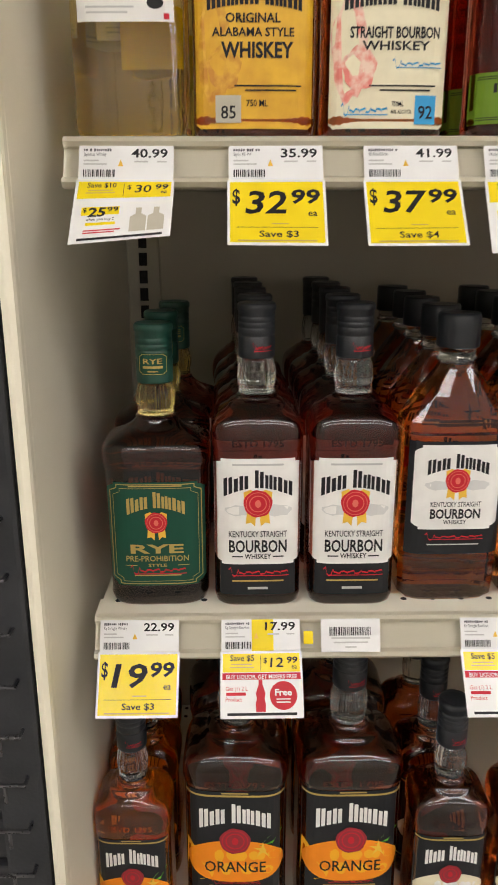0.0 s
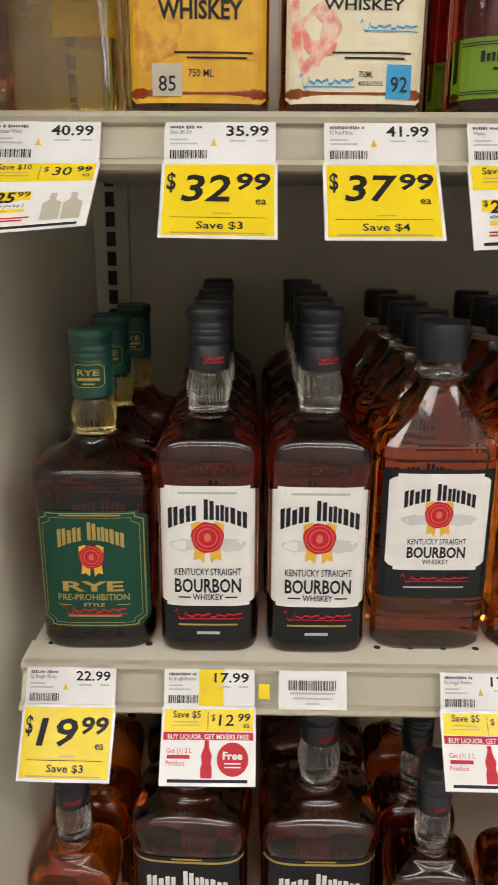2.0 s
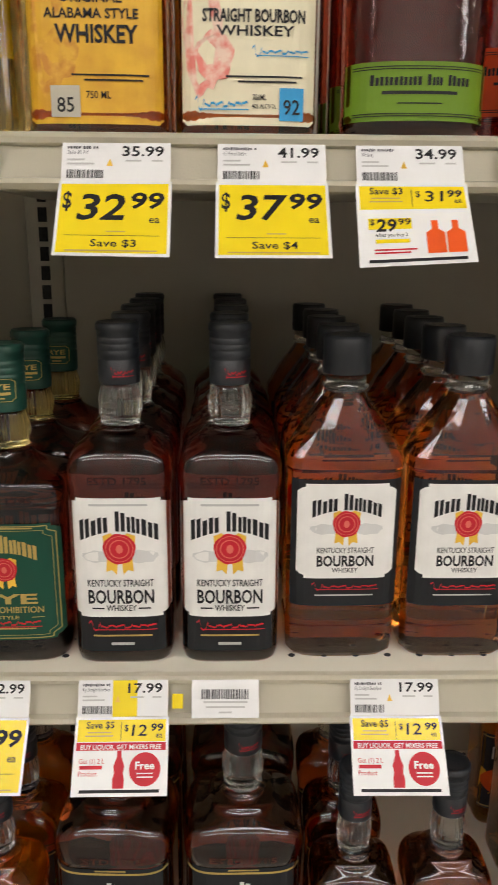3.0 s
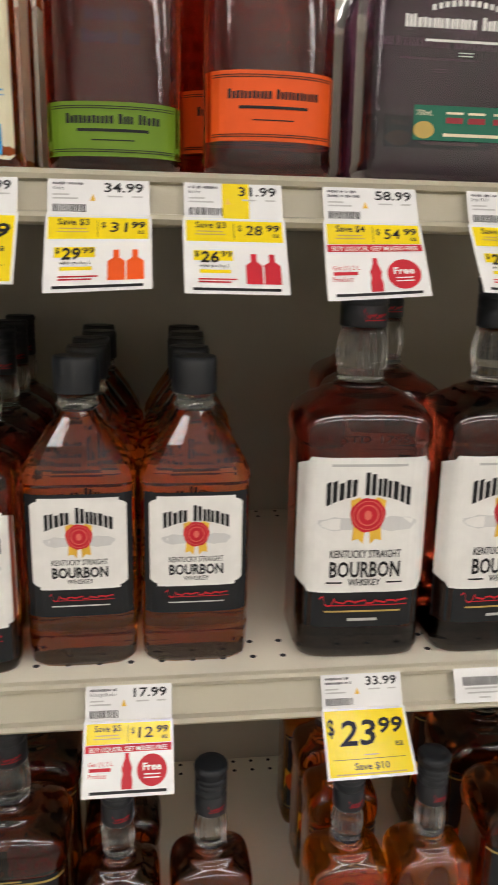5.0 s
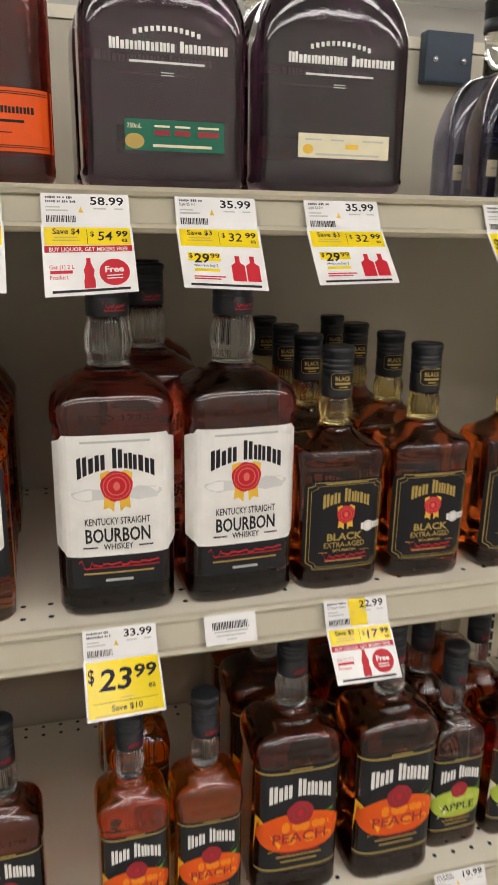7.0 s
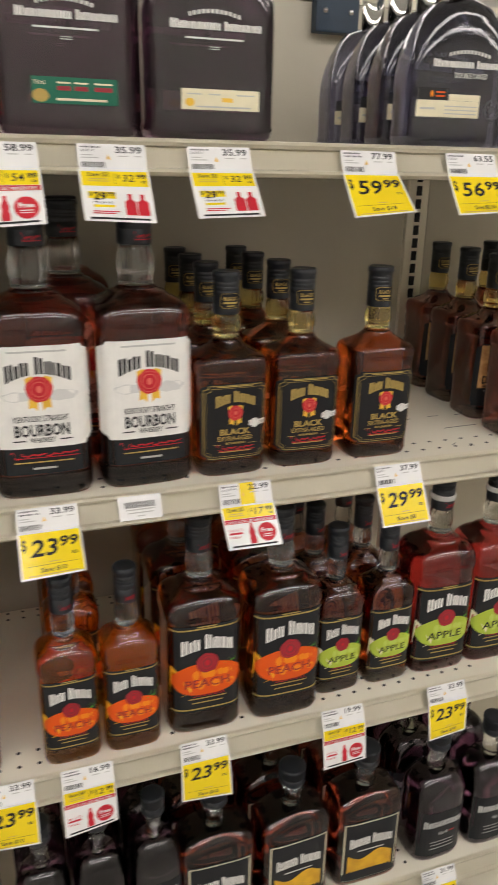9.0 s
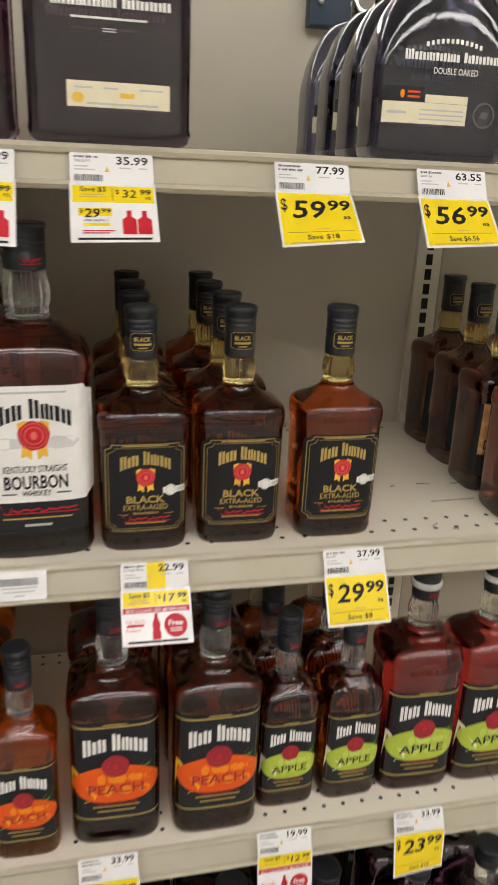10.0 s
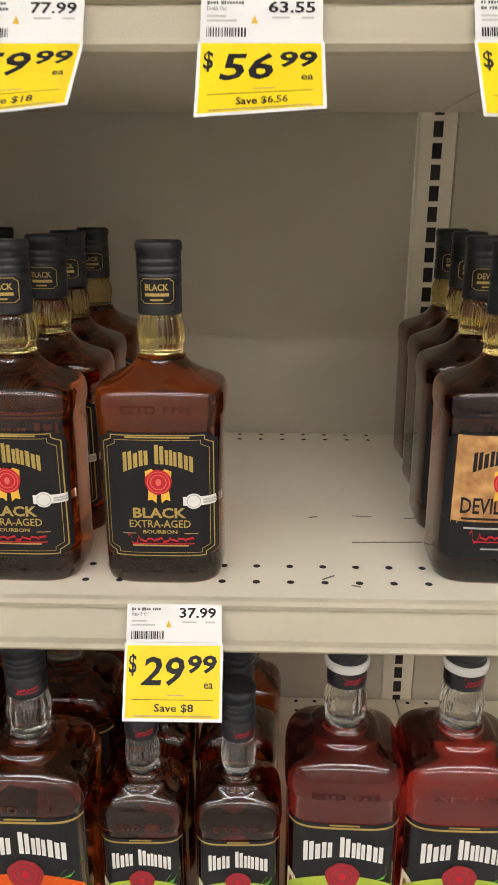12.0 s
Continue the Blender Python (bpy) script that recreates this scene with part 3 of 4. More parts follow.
def flavoured(kind, large):
    word, main, second, type_ink = FLAVOURS[kind]
    dark = kind in ("peach", "orange") and not large
    liquid = AMBER_GOLD if dark else (RUBY if kind == "apple" and large else AMBER)
    if large:
        hw = 0.0525 if kind == "apple" else 0.0548
        ob, w, cw, c = square_bottle("large_flavoured_whiskey_bottle", hw, 0.048, 0.200, 0.232, 0.272, 0.322, 0.0165, 0.0175, liquid, CLEAR, CAP_BLACK, 4.5)
        z0, z1 = (0.024, 0.158) if kind == "apple" else (0.037, 0.178)
        cap_signature(cw, c, 0.281, 0.0175)
    else:
        hw = 0.0395
        ob, w, cw, c = square_bottle("flavoured_whiskey_bottle", hw, 0.034, 0.160, 0.186, 0.222, 0.272, 0.0135, 0.0150, liquid, CLEAR, CAP_BLACK, 4.5)
        z0, z1 = 0.026, 0.134
        cap_signature(cw, c, 0.231, 0.015)
    h = z1 - z0
    lab = part("label", patch(w, -hw * 0.92, hw * 0.92, z0, z1, 0.0005, 0, 18), CHARCOAL, ob, "charcoal label with " + kind + " fruit picture")
    b = Art(w, 0.0008)
    b.bar(0, z1 - h * 0.035, hw * 1.84, h * 0.016).bar(0, z0 + h * 0.035, hw * 1.84, h * 0.016).bar(0, z1 - h * 0.012, hw * 0.5, h * 0.012)
    b.put("border", GOLD, lab, "thin gold rules")
    f = Art(w, 0.0009)
    lo, hi = z0 + h * 0.20, z0 + h * 0.575
    n = 28
    for i in range(n):
        a, c2 = [-hw * 0.90 + hw * 1.80 * k / n for k in (i, i + 1)]
        bulge = [max(0.0, 1 - abs(x / (hw * 0.91)) ** 2.6) ** 0.5 for x in (a, c2)]
        mid, half = (lo + hi) / 2, (hi - lo) / 2
        f.poly([(a, mid - half * bulge[0]), (c2, mid - half * bulge[1]), (c2, mid + half * bulge[1]), (a, mid + half * bulge[0])])
    fruit = f.put("fruit_picture", main, lab, kind + " fruit picture")
    s = Art(w, 0.0011)
    if kind == "vanilla":
        s.bar(0, lo + (hi - lo) * 0.1, hw * 1.2, (hi - lo) * 0.05)
    else:
        s.poly([(-hw * 0.91, hi - 0.003), (-hw * 0.93, lo + 0.004), (-hw * 0.66, lo + 0.001), (-hw * 0.44, lo + 0.006), (-hw * 0.40, lo + 0.012), (-hw * 0.62, lo + (hi - lo) * 0.45), (-hw * 0.80, lo + (hi - lo) * 0.85)])
    s.put("fruit_slice", PEEL if kind in ("orange", "peach") else (CREAM if kind == "apple" else second), lab)
    m = Art(w, 0.0010)
    for q in range(9):
        x = hw * (-0.30 + 0.13 * q)
        m.disc(x, lo + (hi - lo) * (0.30 + 0.40 * abs(math.sin(2.1 * q + 1))), hw * (0.09 + 0.05 * math.sin(3.7 * q) ** 2), (hi - lo) * (0.10 + 0.05 * math.cos(2.9 * q) ** 2), 12, 0.08)
    m.put("fruit_bloom", FRUIT_TONES[kind], lab)
    if kind == "orange":
        st = Art(w, 0.0011)
        for q in range(5):
            a = 2 * math.pi * q / 5 + 0.3
            cx, cy, r = hw * 0.52, lo + (hi - lo) * 0.78, hw * 0.19
            st.poly([(cx + r * math.cos(a), cy + r * math.sin(a)), (cx + r * 0.22 * math.cos(a + 1.5), cy + r * 0.22 * math.sin(a + 1.5)), (cx + r * 0.22 * math.cos(a - 1.5), cy + r * 0.22 * math.sin(a - 1.5))])
        st.put("blossom", GOLD_YELLOW, lab)
    if kind != "vanilla":
        Art(w, 0.0012).poly([(hw * 0.45, hi - 0.006), (hw * 0.70, hi - 0.004), (hw * 0.88, hi + 0.010), (hw * 0.62, hi + 0.004)]).put("leaf", LEAF, lab, "green leaf")
    Art(w, 0.0012).wordmark(0, z0 + h * 0.675, hw * 1.36, h * 0.165, h * 0.06).put("wordmark", WHITE, lab, "white arched maker's mark")
    seal(lab, w, 0, z0 + h * 0.575, hw * 0.29, DARK_RED, 0.0012, DARK_RED)
    Art(w, 0.0013).text(word, 0, z0 + h * 0.295, hw * 1.16, h * 0.095, 0.01).put("lettering", type_ink, lab, "printed flavour name")
    Art(w, 0.0010).bar(0, z0 + h * 0.16, hw * 1.0, h * 0.014).bar(0, z0 + h * 0.11, hw * 0.8, h * 0.014).put("small_print", GOLD, lab)
    Art(w, 0.0010).scrawl(0, z0 + h * 0.195, hw * 0.9, h * 0.03).put("signature", RED, lab)
    if kind == "apple" and large:
        part("collar", loft([(0.288, 0.0190, 0.0190, 2), (0.289, 0.0200, 0.0200, 2), (0.295, 0.0200, 0.0200, 2), (0.296, 0.0190, 0.0190, 2)], 28), PAPER, ob, "white plastic collar", True)
    return tagged(ob, ("large " if large else "small ") + "square " + kind + " whiskey bottle with charcoal label, black cap", "bottle", ("large " if large else "small ") + kind + " whiskey bottles")


def tall_rings(hw, hd, shoulder, top, neck_r, e, foot=0.9):
    g = top - shoulder
    r = [(0.0, hw * foot, hd * foot, e), (0.004, hw * 0.97, hd * 0.97, e), (0.012, hw, hd, e), (0.016, hw * 0.985, hd * 0.985, e), (shoulder, hw * 0.99, hd * 0.99, e)]
    for k in (0.2, 0.4, 0.6, 0.78, 0.9):
        s = math.sqrt(1 - k * k)
        r.append((shoulder + g * k, neck_r + (hw - neck_r) * s, neck_r + (hd - neck_r) * s, 2 + (e - 2) * (1 - k)))
    r.append((top, neck_r, neck_r, 2))
    return r


def plain_bottle(name, hw, hd, shoulder, neck, top, neck_r, e, liquid, cap_mat=CAP_BLACK):
    ob = empty(name)
    rings = tall_rings(hw, hd, shoulder, neck, neck_r, e)
    part("body", loft(rings, 64), liquid, ob, "glass body full of whiskey", True)
    part("neck", loft([(neck + 0.0004, neck_r, neck_r, 2), (neck + (top - neck) * 0.4, neck_r * 0.95, neck_r * 0.95, 2), (neck + (top - neck) * 0.55, neck_r * 1.1, neck_r * 1.1, 2)], 28), CLEAR, ob, "clear glass neck", True)
    cap(ob, neck + (top - neck) * 0.56, top, neck_r * 1.2, cap_mat, False)
    return ob, Wrap(rings)


def pale_bottle():
    ob, w = plain_bottle("pale_whisky_bottle", 0.0430, 0.041, 0.165, 0.195, 0.25, 0.015, 6, PALE_WHISKEY)
    lab = part("label", patch(w, -0.034, 0.036, 0.078, 0.150, 0.0006, 0, 12), WHITE, ob, "white paper label")
    Art(w, 0.0009).bar(-0.012, 0.084, 0.03, 0.0012).bar(-0.010, 0.0875, 0.035, 0.0012).put("small_print", GREY, lab)
    Art(w, 0.0009).disc(0.023, 0.090, 0.006, 0.004).put("brush_mark", BLACK, lab)
    Art(w, 0.0009).bar(0.031, 0.0815, 0.004, 0.004).put("stamp", RED, lab)
    part("back_label", patch(Flip(w), -0.012, 0.030, 0.055, 0.10, 0.0006, 0, 8), YELLOW, ob, "yellowish back label seen through whisky")
    return tagged(ob, "square clear bottle of pale gold whisky, white label", "bottle", "pale whisky bottles")


class Flip:
    """The same print on the back of the body."""

    def __init__(self, wrap):
        self.w = wrap

    def point(self, u, v, lift):
        x, y, z = self.w.point(u, v, lift)
        return (x, -y, z)


def southern_bottle(kind):
    """Rectangular bottle almost covered by one tall label."""
    ob, w = plain_bottle("rectangular_whiskey_bottle", 0.0465, 0.034, 0.165, 0.195, 0.25, 0.016, 5, AMBER)
    yellow = kind == "yellow"
    lab = part("label", patch(w, -0.0435, 0.0435, 0.006, 0.150, 0.0006, 0.003, 16), MUSTARD if yellow else CREAM, ob, "mustard yellow label" if yellow else "cream label with rose picture")
    a = Art(w, 0.0009)
    a.disc(-0.030, 0.060, 0.0125, 0.036, 24, 0.10)
    a.put("hand_picture", AMBER_WASH if yellow else ROSE_WASH, lab, "faded picture")
    b = Art(w, 0.0011).disc(-0.0225, 0.047, 0.0125, 0.015, 22, 0.10)
    b.put("hand_picture", AMBER_WASH if yellow else ROSE_WASH, lab, "faded picture")
    dark = BLACK
    t = Art(w, 0.0012)
    if yellow:
        t.text("ORIGINAL", -0.001, 0.0775, 0.040, 0.0062, 0.02).text("ALABAMA STYLE", -0.001, 0.0685, 0.060, 0.0058, 0.02).text("WHISKEY", 0.002, 0.0545, 0.053, 0.0105, 0.03)
        t.text("750 ML", 0.002, 0.0215, 0.016, 0.0045, 0.01)
    else:
        t.text("STRAIGHT BOURBON", 0.003, 0.0675, 0.066, 0.0075, 0.03).text("WHISKEY", 0.004, 0.0595, 0.050, 0.006, 0.02)
        t.text("750ML", 0.007, 0.0215, 0.009, 0.0035, 0.01).text("46% ALC/VOL", 0.010, 0.0165, 0.016, 0.0028, 0.01)
    t.bar(0.010, 0.0355, 0.050, 0.0011).bar(0.012, 0.0325, 0.038, 0.0011)
    t.wordmark(0.0, 0.085, 0.070, 0.018, 0.004, (5, 4))
    t.put("lettering", dark, lab, "dark printed words")
    sw = part("proof_sticker", patch(w, -0.029, -0.010, 0.010, 0.029, 0.0013, 0, 4) if yellow else patch(w, 0.020, 0.036, 0.009, 0.029, 0.0013, 0, 4), STICKER_GREY if yellow else SKY_BLUE, ob, "grey proof sticker" if yellow else "blue proof sticker")
    Art(w, 0.0017).text("85" if yellow else "92", -0.0195 if yellow else 0.028, 0.013, 0.011, 0.009, 0.01).put("lettering", BLACK, sw)
    if not yellow:
        Art(w, 0.0013).scrawl(-0.018, 0.0185, 0.034, 0.008).put("signature", SKY_BLUE, lab, "blue handwriting")
        Art(w, 0.0013).scrawl(0.02, 0.0500, 0.036, 0.006).put("signature", SKY_BLUE, lab, "blue handwriting")
    return tagged(ob, "rectangular whiskey bottle with %s label, proof sticker" % ("mustard yellow" if yellow else "cream and rose"), "bottle", "tall label whiskey bottles")


def frontier_bottle(kind):
    """Oval flask with raised lettering band and a narrow tilted label."""
    green = kind == "green"
    ob, w = plain_bottle("oval_whiskey_bottle", 0.0490, 0.030, 0.135, 0.185, 0.245, 0.014, 2.4, AMBER_RED)
    z0, z1 = (0.010, 0.046) if green else (0.024, 0.071)
    lab = part("label", patch(w, -0.0470, 0.0470, z0, z1, 0.0006, 0, 22), BULL_GREEN if green else BULL_ORANGE, ob, "moss green label" if green else "orange label")
    b = Art(w, 0.0010)
    for v in (z0 + 0.003, z0 + 0.0045, z1 - 0.003, z1 - 0.0045):
        b.bar(0, v, 0.086, 0.0006)
    b.wordmark(0, z0 + (z1 - z0) * 0.60, 0.066, 0.0065, 0, (7, 2, 3) if green else (7, 7)).bar(0, z0 + (z1 - z0) * 0.48, 0.05, 0.002).bar(0, z0 + (z1 - z0) * 0.30, 0.03, 0.0008)
    b.put("lettering", BLACK, lab, "dark printed lines")
    e = Art(w, 0.0012)
    for i, v in enumerate((0.083, 0.097, 0.111, 0.125)):
        e.wordmark(0, v, 0.040 - 0.004 * (i % 2), 0.009, 0, (5, 3))
    e.put("embossing", DARK_WHISKEY if green else AMBER_RED, ob, "raised glass lettering")
    return tagged(ob, "oval whiskey flask with %s label and embossed glass" % ("moss green" if green else "orange"), "bottle", "oval whiskey flasks")


def reserve_bottle(kind):
    """Broad flat bottle of very dark whiskey with print on the glass and a low strip label."""
    ob, w = plain_bottle("broad_whiskey_bottle", 0.0705, 0.031, *((0.068, 0.160) if kind == "oaked" else (0.120, 0.185)), 0.245, 0.016, 5.5, BLUE_SHEEN_GLASS if kind == "oaked" else DARK_WHISKEY)
    a = Art(w, 0.0006)
    v = {"jade": 0.104, "cream": 0.104, "oaked": 0.085}[kind]
    a.wordmark(0.002, v, 0.098, 0.0085, 0, (8, 7))
    for i in range(12):
        x = -0.026 + 0.052 * i / 11
        a.bar(x, v + 0.017 - (x / 0.03) ** 2 * 0.005, 0.0028, 0.0038)
    if kind == "oaked":
        a.text("DOUBLE OAKED", 0.004, v - 0.0105, 0.044, 0.0055, 0.01)
    else:
        a.bar(0.0, v - 0.008, 0.062, 0.0017).bar(0, v - 0.0155, 0.011, 0.0007).bar(0, v - 0.0175, 0.011, 0.0007)
    a.put("glass_print", WHITE, ob, "white print on glass")
    if kind == "jade":
        lab = part("label", patch(w, -0.036, 0.048, 0.029, 0.053, 0.0006, 0, 14), JADE, ob, "jade green strip label")
        Art(w, 0.0009).text("750mL", -0.028, 0.046, 0.012, 0.0036, 0.01).bar(0.012, 0.033, 0.05, 0.0022).bar(-0.005, 0.048, 0.013, 0.0016).bar(0.012, 0.048, 0.013, 0.0016).bar(0.034, 0.048, 0.018, 0.0016).put("lettering", CREAM, lab)
        Art(w, 0.0009).disc(-0.028, 0.036, 0.008, 0.006).put("stamp", GOLD, lab)
        Art(w, 0.0011).bar(-0.005, 0.043, 0.013, 0.004).bar(0.012, 0.043, 0.013, 0.004).bar(0.034, 0.043, 0.018, 0.004).put("lettering", DARK_RED, lab)
    elif kind == "cream":
        lab = part("label", patch(w, -0.036, 0.050, 0.029, 0.049, 0.0006, 0, 14), CREAM, ob, "cream strip label")
        Art(w, 0.0009).bar(0.010, 0.032, 0.06, 0.0016).bar(-0.022, 0.044, 0.015, 0.0014).bar(0.0, 0.044, 0.012, 0.0014).bar(0.034, 0.044, 0.02, 0.0014).put("lettering", GREY, lab)
        Art(w, 0.0009).bar(0.014, 0.039, 0.012, 0.004).disc(-0.027, 0.036, 0.005, 0.004).put("stamp", GOLD_YELLOW, lab)
    else:
        lab = part("label", patch(w, -0.063, 0.019, 0.032, 0.050, 0.0006, 0, 14), CREAM, ob, "cream strip label")
        top = part("label_step", patch(w, -0.0235, 0.019, 0.0502, 0.057, 0.0006, 0, 8), CREAM, ob, "raised step of the label")
        l = Art(w, 0.0009)
        for q in (0.036, 0.040, 0.044):
            l.bar(-0.006, q, 0.044, 0.0012)
        l.bar(-0.050, 0.041, 0.018, 0.0022).put("lettering", GREY, lab)
        br = part("flame_label", patch(w, -0.062, -0.0245, 0.0505, 0.063, 0.0006, 0, 8), CHARCOAL, ob, "dark brown label with small flame")
        Art(w, 0.0009).disc(-0.046, 0.0565, 0.002, 0.0035).put("flame", ORANGE, br)
        Art(w, 0.0009).bar(-0.035, 0.0585, 0.012, 0.0018).bar(-0.035, 0.0545, 0.012, 0.0018).put("lettering", DEEP_ORANGE, br)
        Art(w, 0.0007).ring(0.037, 0.042, 0.0115, 0.002).bar(0.037, 0.042, 0.008, 0.006, 0.4).put("emblem", SLATE, ob, "round raised emblem")
    return tagged(ob, "broad flat bottle of dark whiskey, %s strip label" % {"jade": "jade green", "cream": "cream", "oaked": "stepped cream"}[kind], "bottle", "broad dark whiskey bottles")


def budget_bottle(kind):
    """Bottles on the low shelf: framed label with amber picture, slate label, or ribbed shoulders."""
    if kind == "framed":
        ob, w = plain_bottle("framed_label_whiskey_bottle", 0.0620, 0.040, 0.160, 0.192, 0.262, 0.0175, 5, AMBER_RED)
        lab = part("label", patch(w, -0.052, 0.052, 0.012, 0.142, 0.0006, 0, 14), CHARCOAL, ob, "charcoal label with cream border")
        Art(w, 0.0009).frame_line(-0.049, 0.049, 0.015, 0.139, 0.0022, 0.001).put("border", CREAM, lab)
        pic = Art(w, 0.0009)
        for k in range(20):
            a, b = [-0.042 + 0.084 * q / 20 for q in (k, k + 1)]
            pic.poly([(a, 0.022), (b, 0.022), (b, 0.066 + 0.007 * math.sin(b * 90)), (a, 0.066 + 0.007 * math.sin(a * 90))])
        pic.put("picture", MUSTARD, lab, "amber landscape picture")
        Art(w, 0.0012).wordmark(0, 0.086, 0.080, 0.022, 0.004, (5, 5)).bar(0, 0.078, 0.05, 0.002).put("wordmark", WHITE, lab)
        text = "whiskey bottle with charcoal label framed in cream"
    elif kind == "slate":
        ob, w = plain_bottle("slate_label_whiskey_bottle", 0.0520, 0.042, 0.135, 0.180, 0.255, 0.0165, 3.2, DARK_WHISKEY)
        lab = part("label", patch(w, -0.046, 0.046, 0.014, 0.112, 0.0006, 0, 12), CHARCOAL, ob, "slate black label")
        a = Art(w, 0.0010).wordmark(0, 0.078, 0.078, 0.016, 0.002, (9,)).bar(0, 0.045, 0.05, 0.0015).bar(0, 0.038, 0.045, 0.0015).bar(0, 0.030, 0.05, 0.0015)
        a.text("No 8", 0, 0.060, 0.018, 0.008, 0.02)
        a.put("lettering", GREY, lab)
        Art(w, 0.0010).bar(0.018, 0.064, 0.01, 0.0025).put("mark", RED, lab)
        text = "whiskey bottle with slate black label on low shelf"
    else:
        ob, w = plain_bottle("ribbed_whiskey_bottle", 0.0400, 0.036, 0.150, 0.205, 0.280, 0.0140, 3.5, DARK_WHISKEY)
        lab = part("label", patch(w, -0.034, 0.034, 0.040, 0.135, 0.0006, 0, 12), CHARCOAL, ob, "black label")
        Art(w, 0.0010).wordmark(0, 0.112, 0.055, 0.012, 0.003, (5, 5)).bar(0, 0.09, 0.04, 0.002).put("lettering", GREY, lab)
        text = "dark whiskey bottle with black label, long neck"
    return tagged(ob, text, "bottle", "low shelf whiskey bottles")


# ---- store shell ----
FRONT, BACK, LEFT, SEAM, RIGHT = 0.590, 1.012, -0.128, 1.128, 2.347
SHELF_Z = {"a": 1.562, "b": 1.168, "c": 0.775, "d": 0.372}


def slab(name, lims, mat, label):
    return tagged(finish(name, box(bmesh.new(), *lims), mat), label, name.split("_")[0], kind="structure")


slab("floor", (-4, 6, -3.2, 6, -0.1, 0.0), FLOOR_TILE, "pale vinyl store floor")
slab("ceiling", (-4, 6, -3.2, 6, 3.3, 3.4), CEILING_WHITE, "white tiled store ceiling")
slab("wall_south", (-4, 6, -3.3, -3.2, 0, 3.3), PLASTER, "plain painted store wall")
slab("wall_north", (-4, 6, 6, 6.1, 0, 3.3), PLASTER, "plain painted store wall")
slab("wall_west", (-4.1, -4, -3.2, 6, 0, 3.3), PLASTER, "plain painted store wall")
slab("wall_east", (6, 6.1, -3.2, 6, 0, 3.3), PLASTER, "plain painted store wall")

m, nt, p = node_material("tube_glow")
p.inputs["Emission Color"].default_value, p.inputs["Emission Strength"].default_value = (1.0, 0.945, 0.915, 1), TUBE_POWER
p.inputs["Base Color"].default_value = (0.9, 0.9, 0.9, 1)
TUBE = m


def tube_light():
    ob = empty("ceiling_light")
    part("housing", box(bmesh.new(), -1.2, 1.2, -0.16, 0.16, -0.06, 0.0, 0.006), CEILING_WHITE, ob, "white steel housing")
    part("diffuser", box(bmesh.new(), -1.19, 1.19, -0.15, 0.15, -0.095, -0.0605, 0.012), TUBE, ob, "lit white acrylic diffuser")
    return tagged(ob, "lit fluorescent fitting with acrylic diffuser on the store ceiling", "ceiling light", "ceiling lights")


lamp = tube_light()
lamp.matrix_basis = pose(-1.6, -1.2, 3.3)
for x, y in ((0.9, -1.2), (3.4, -1.2), (-1.6, -2.5), (0.9, -2.5), (3.4, -2.5), (-1.6, 2.4), (0.9, 2.4), (3.4, 2.4), (0.9, 4.6), (3.4, 4.6)):
    copy_thing(lamp, pose(x, y, 3.3))

# ---- shelving ----


def channel_profile(z):
    """Front lip: rolled top edge, recessed price channel, turned-in foot."""
    f = FRONT
    return [(f + 0.004, z), (f, z - 0.0012), (f - 0.002, z - 0.004), (f - 0.001, z - 0.0075), (f + 0.003, z - 0.009), (f - 0.008, z - 0.029), (f - 0.013, z - 0.0300), (f - 0.015, z - 0.033), (f - 0.012, z - 0.0365), (f - 0.004, z - 0.0375), (f + 0.010, z - 0.034)]


def shelf(z, x0, x1):
    ob = empty("gondola_shelf")
    part("deck", box(bmesh.new(), x0, x1, FRONT + 0.004, BACK - 0.004, z - 0.022, z, 0.0), BEIGE, ob, "cream steel deck")
    prof = channel_profile(z)
    bm = bmesh.new()
    a, b = [[bm.verts.new((x, y, h)) for y, h in prof] for x in (x0, x1)]
    for i in range(len(prof) - 1):
        bm.faces.new((a[i], b[i], b[i + 1], a[i + 1]))
    bmesh.ops.solidify(bm, geom=bm.faces[:], thickness=0.0012)
    part("price_rail", bm, CREAM_EDGE, ob, "cream price rail")
    for x in (x0, x1):
        bm = bmesh.new()
        end = [(y, h) for y, h in prof] + [(FRONT + 0.03, z - 0.03), (FRONT + 0.03, z + 0.0005)]
        s = 0.0022 if x == x0 else -0.0022
        r = [[bm.verts.new((x + d, y, h)) for y, h in end] for d in (-s, 0)]
        bm.faces.new(r[0]), bm.faces.new(r[1][::-1])
        for i in range(len(end)):
            j = (i + 1) % len(end)
            bm.faces.new((r[0][i], r[1][i], r[1][j], r[0][j]))
        bmesh.ops.recalc_face_normals(bm, faces=bm.faces[:])
        part("end_plate", bm, BEIGE, ob)
    holes = bmesh.new()
    for y, step, off in ((FRONT + 0.027, 0.0262, -0.0055), (FRONT + 0.053, 0.0262, -0.0055), (BACK - 0.032, 0.0262, -0.0055), (BACK - 0.012, 0.0262, -0.0055)):
        n = int((x1 - x0 - 0.03) / step)
        for i in range(n):
            bmesh.ops.create_circle(holes, cap_ends=True, segments=12, radius=0.0029, matrix=Matrix.Translation((x0 + 0.02 + off + i * step, y, z + 0.0004)))
    h = part("perforation", holes, HOLE, ob, "rows of round holes")
    h["kind"] = "stuff"
    return tagged(ob, "cream powder-coated steel gondola shelf with price rail", "shelf", "gondola shelves")


for z in SHELF_Z.values():
    shelf(z, LEFT, SEAM - 0.001)
    shelf(z, SEAM + 0.001, RIGHT)

PANEL_TOP = 1.781


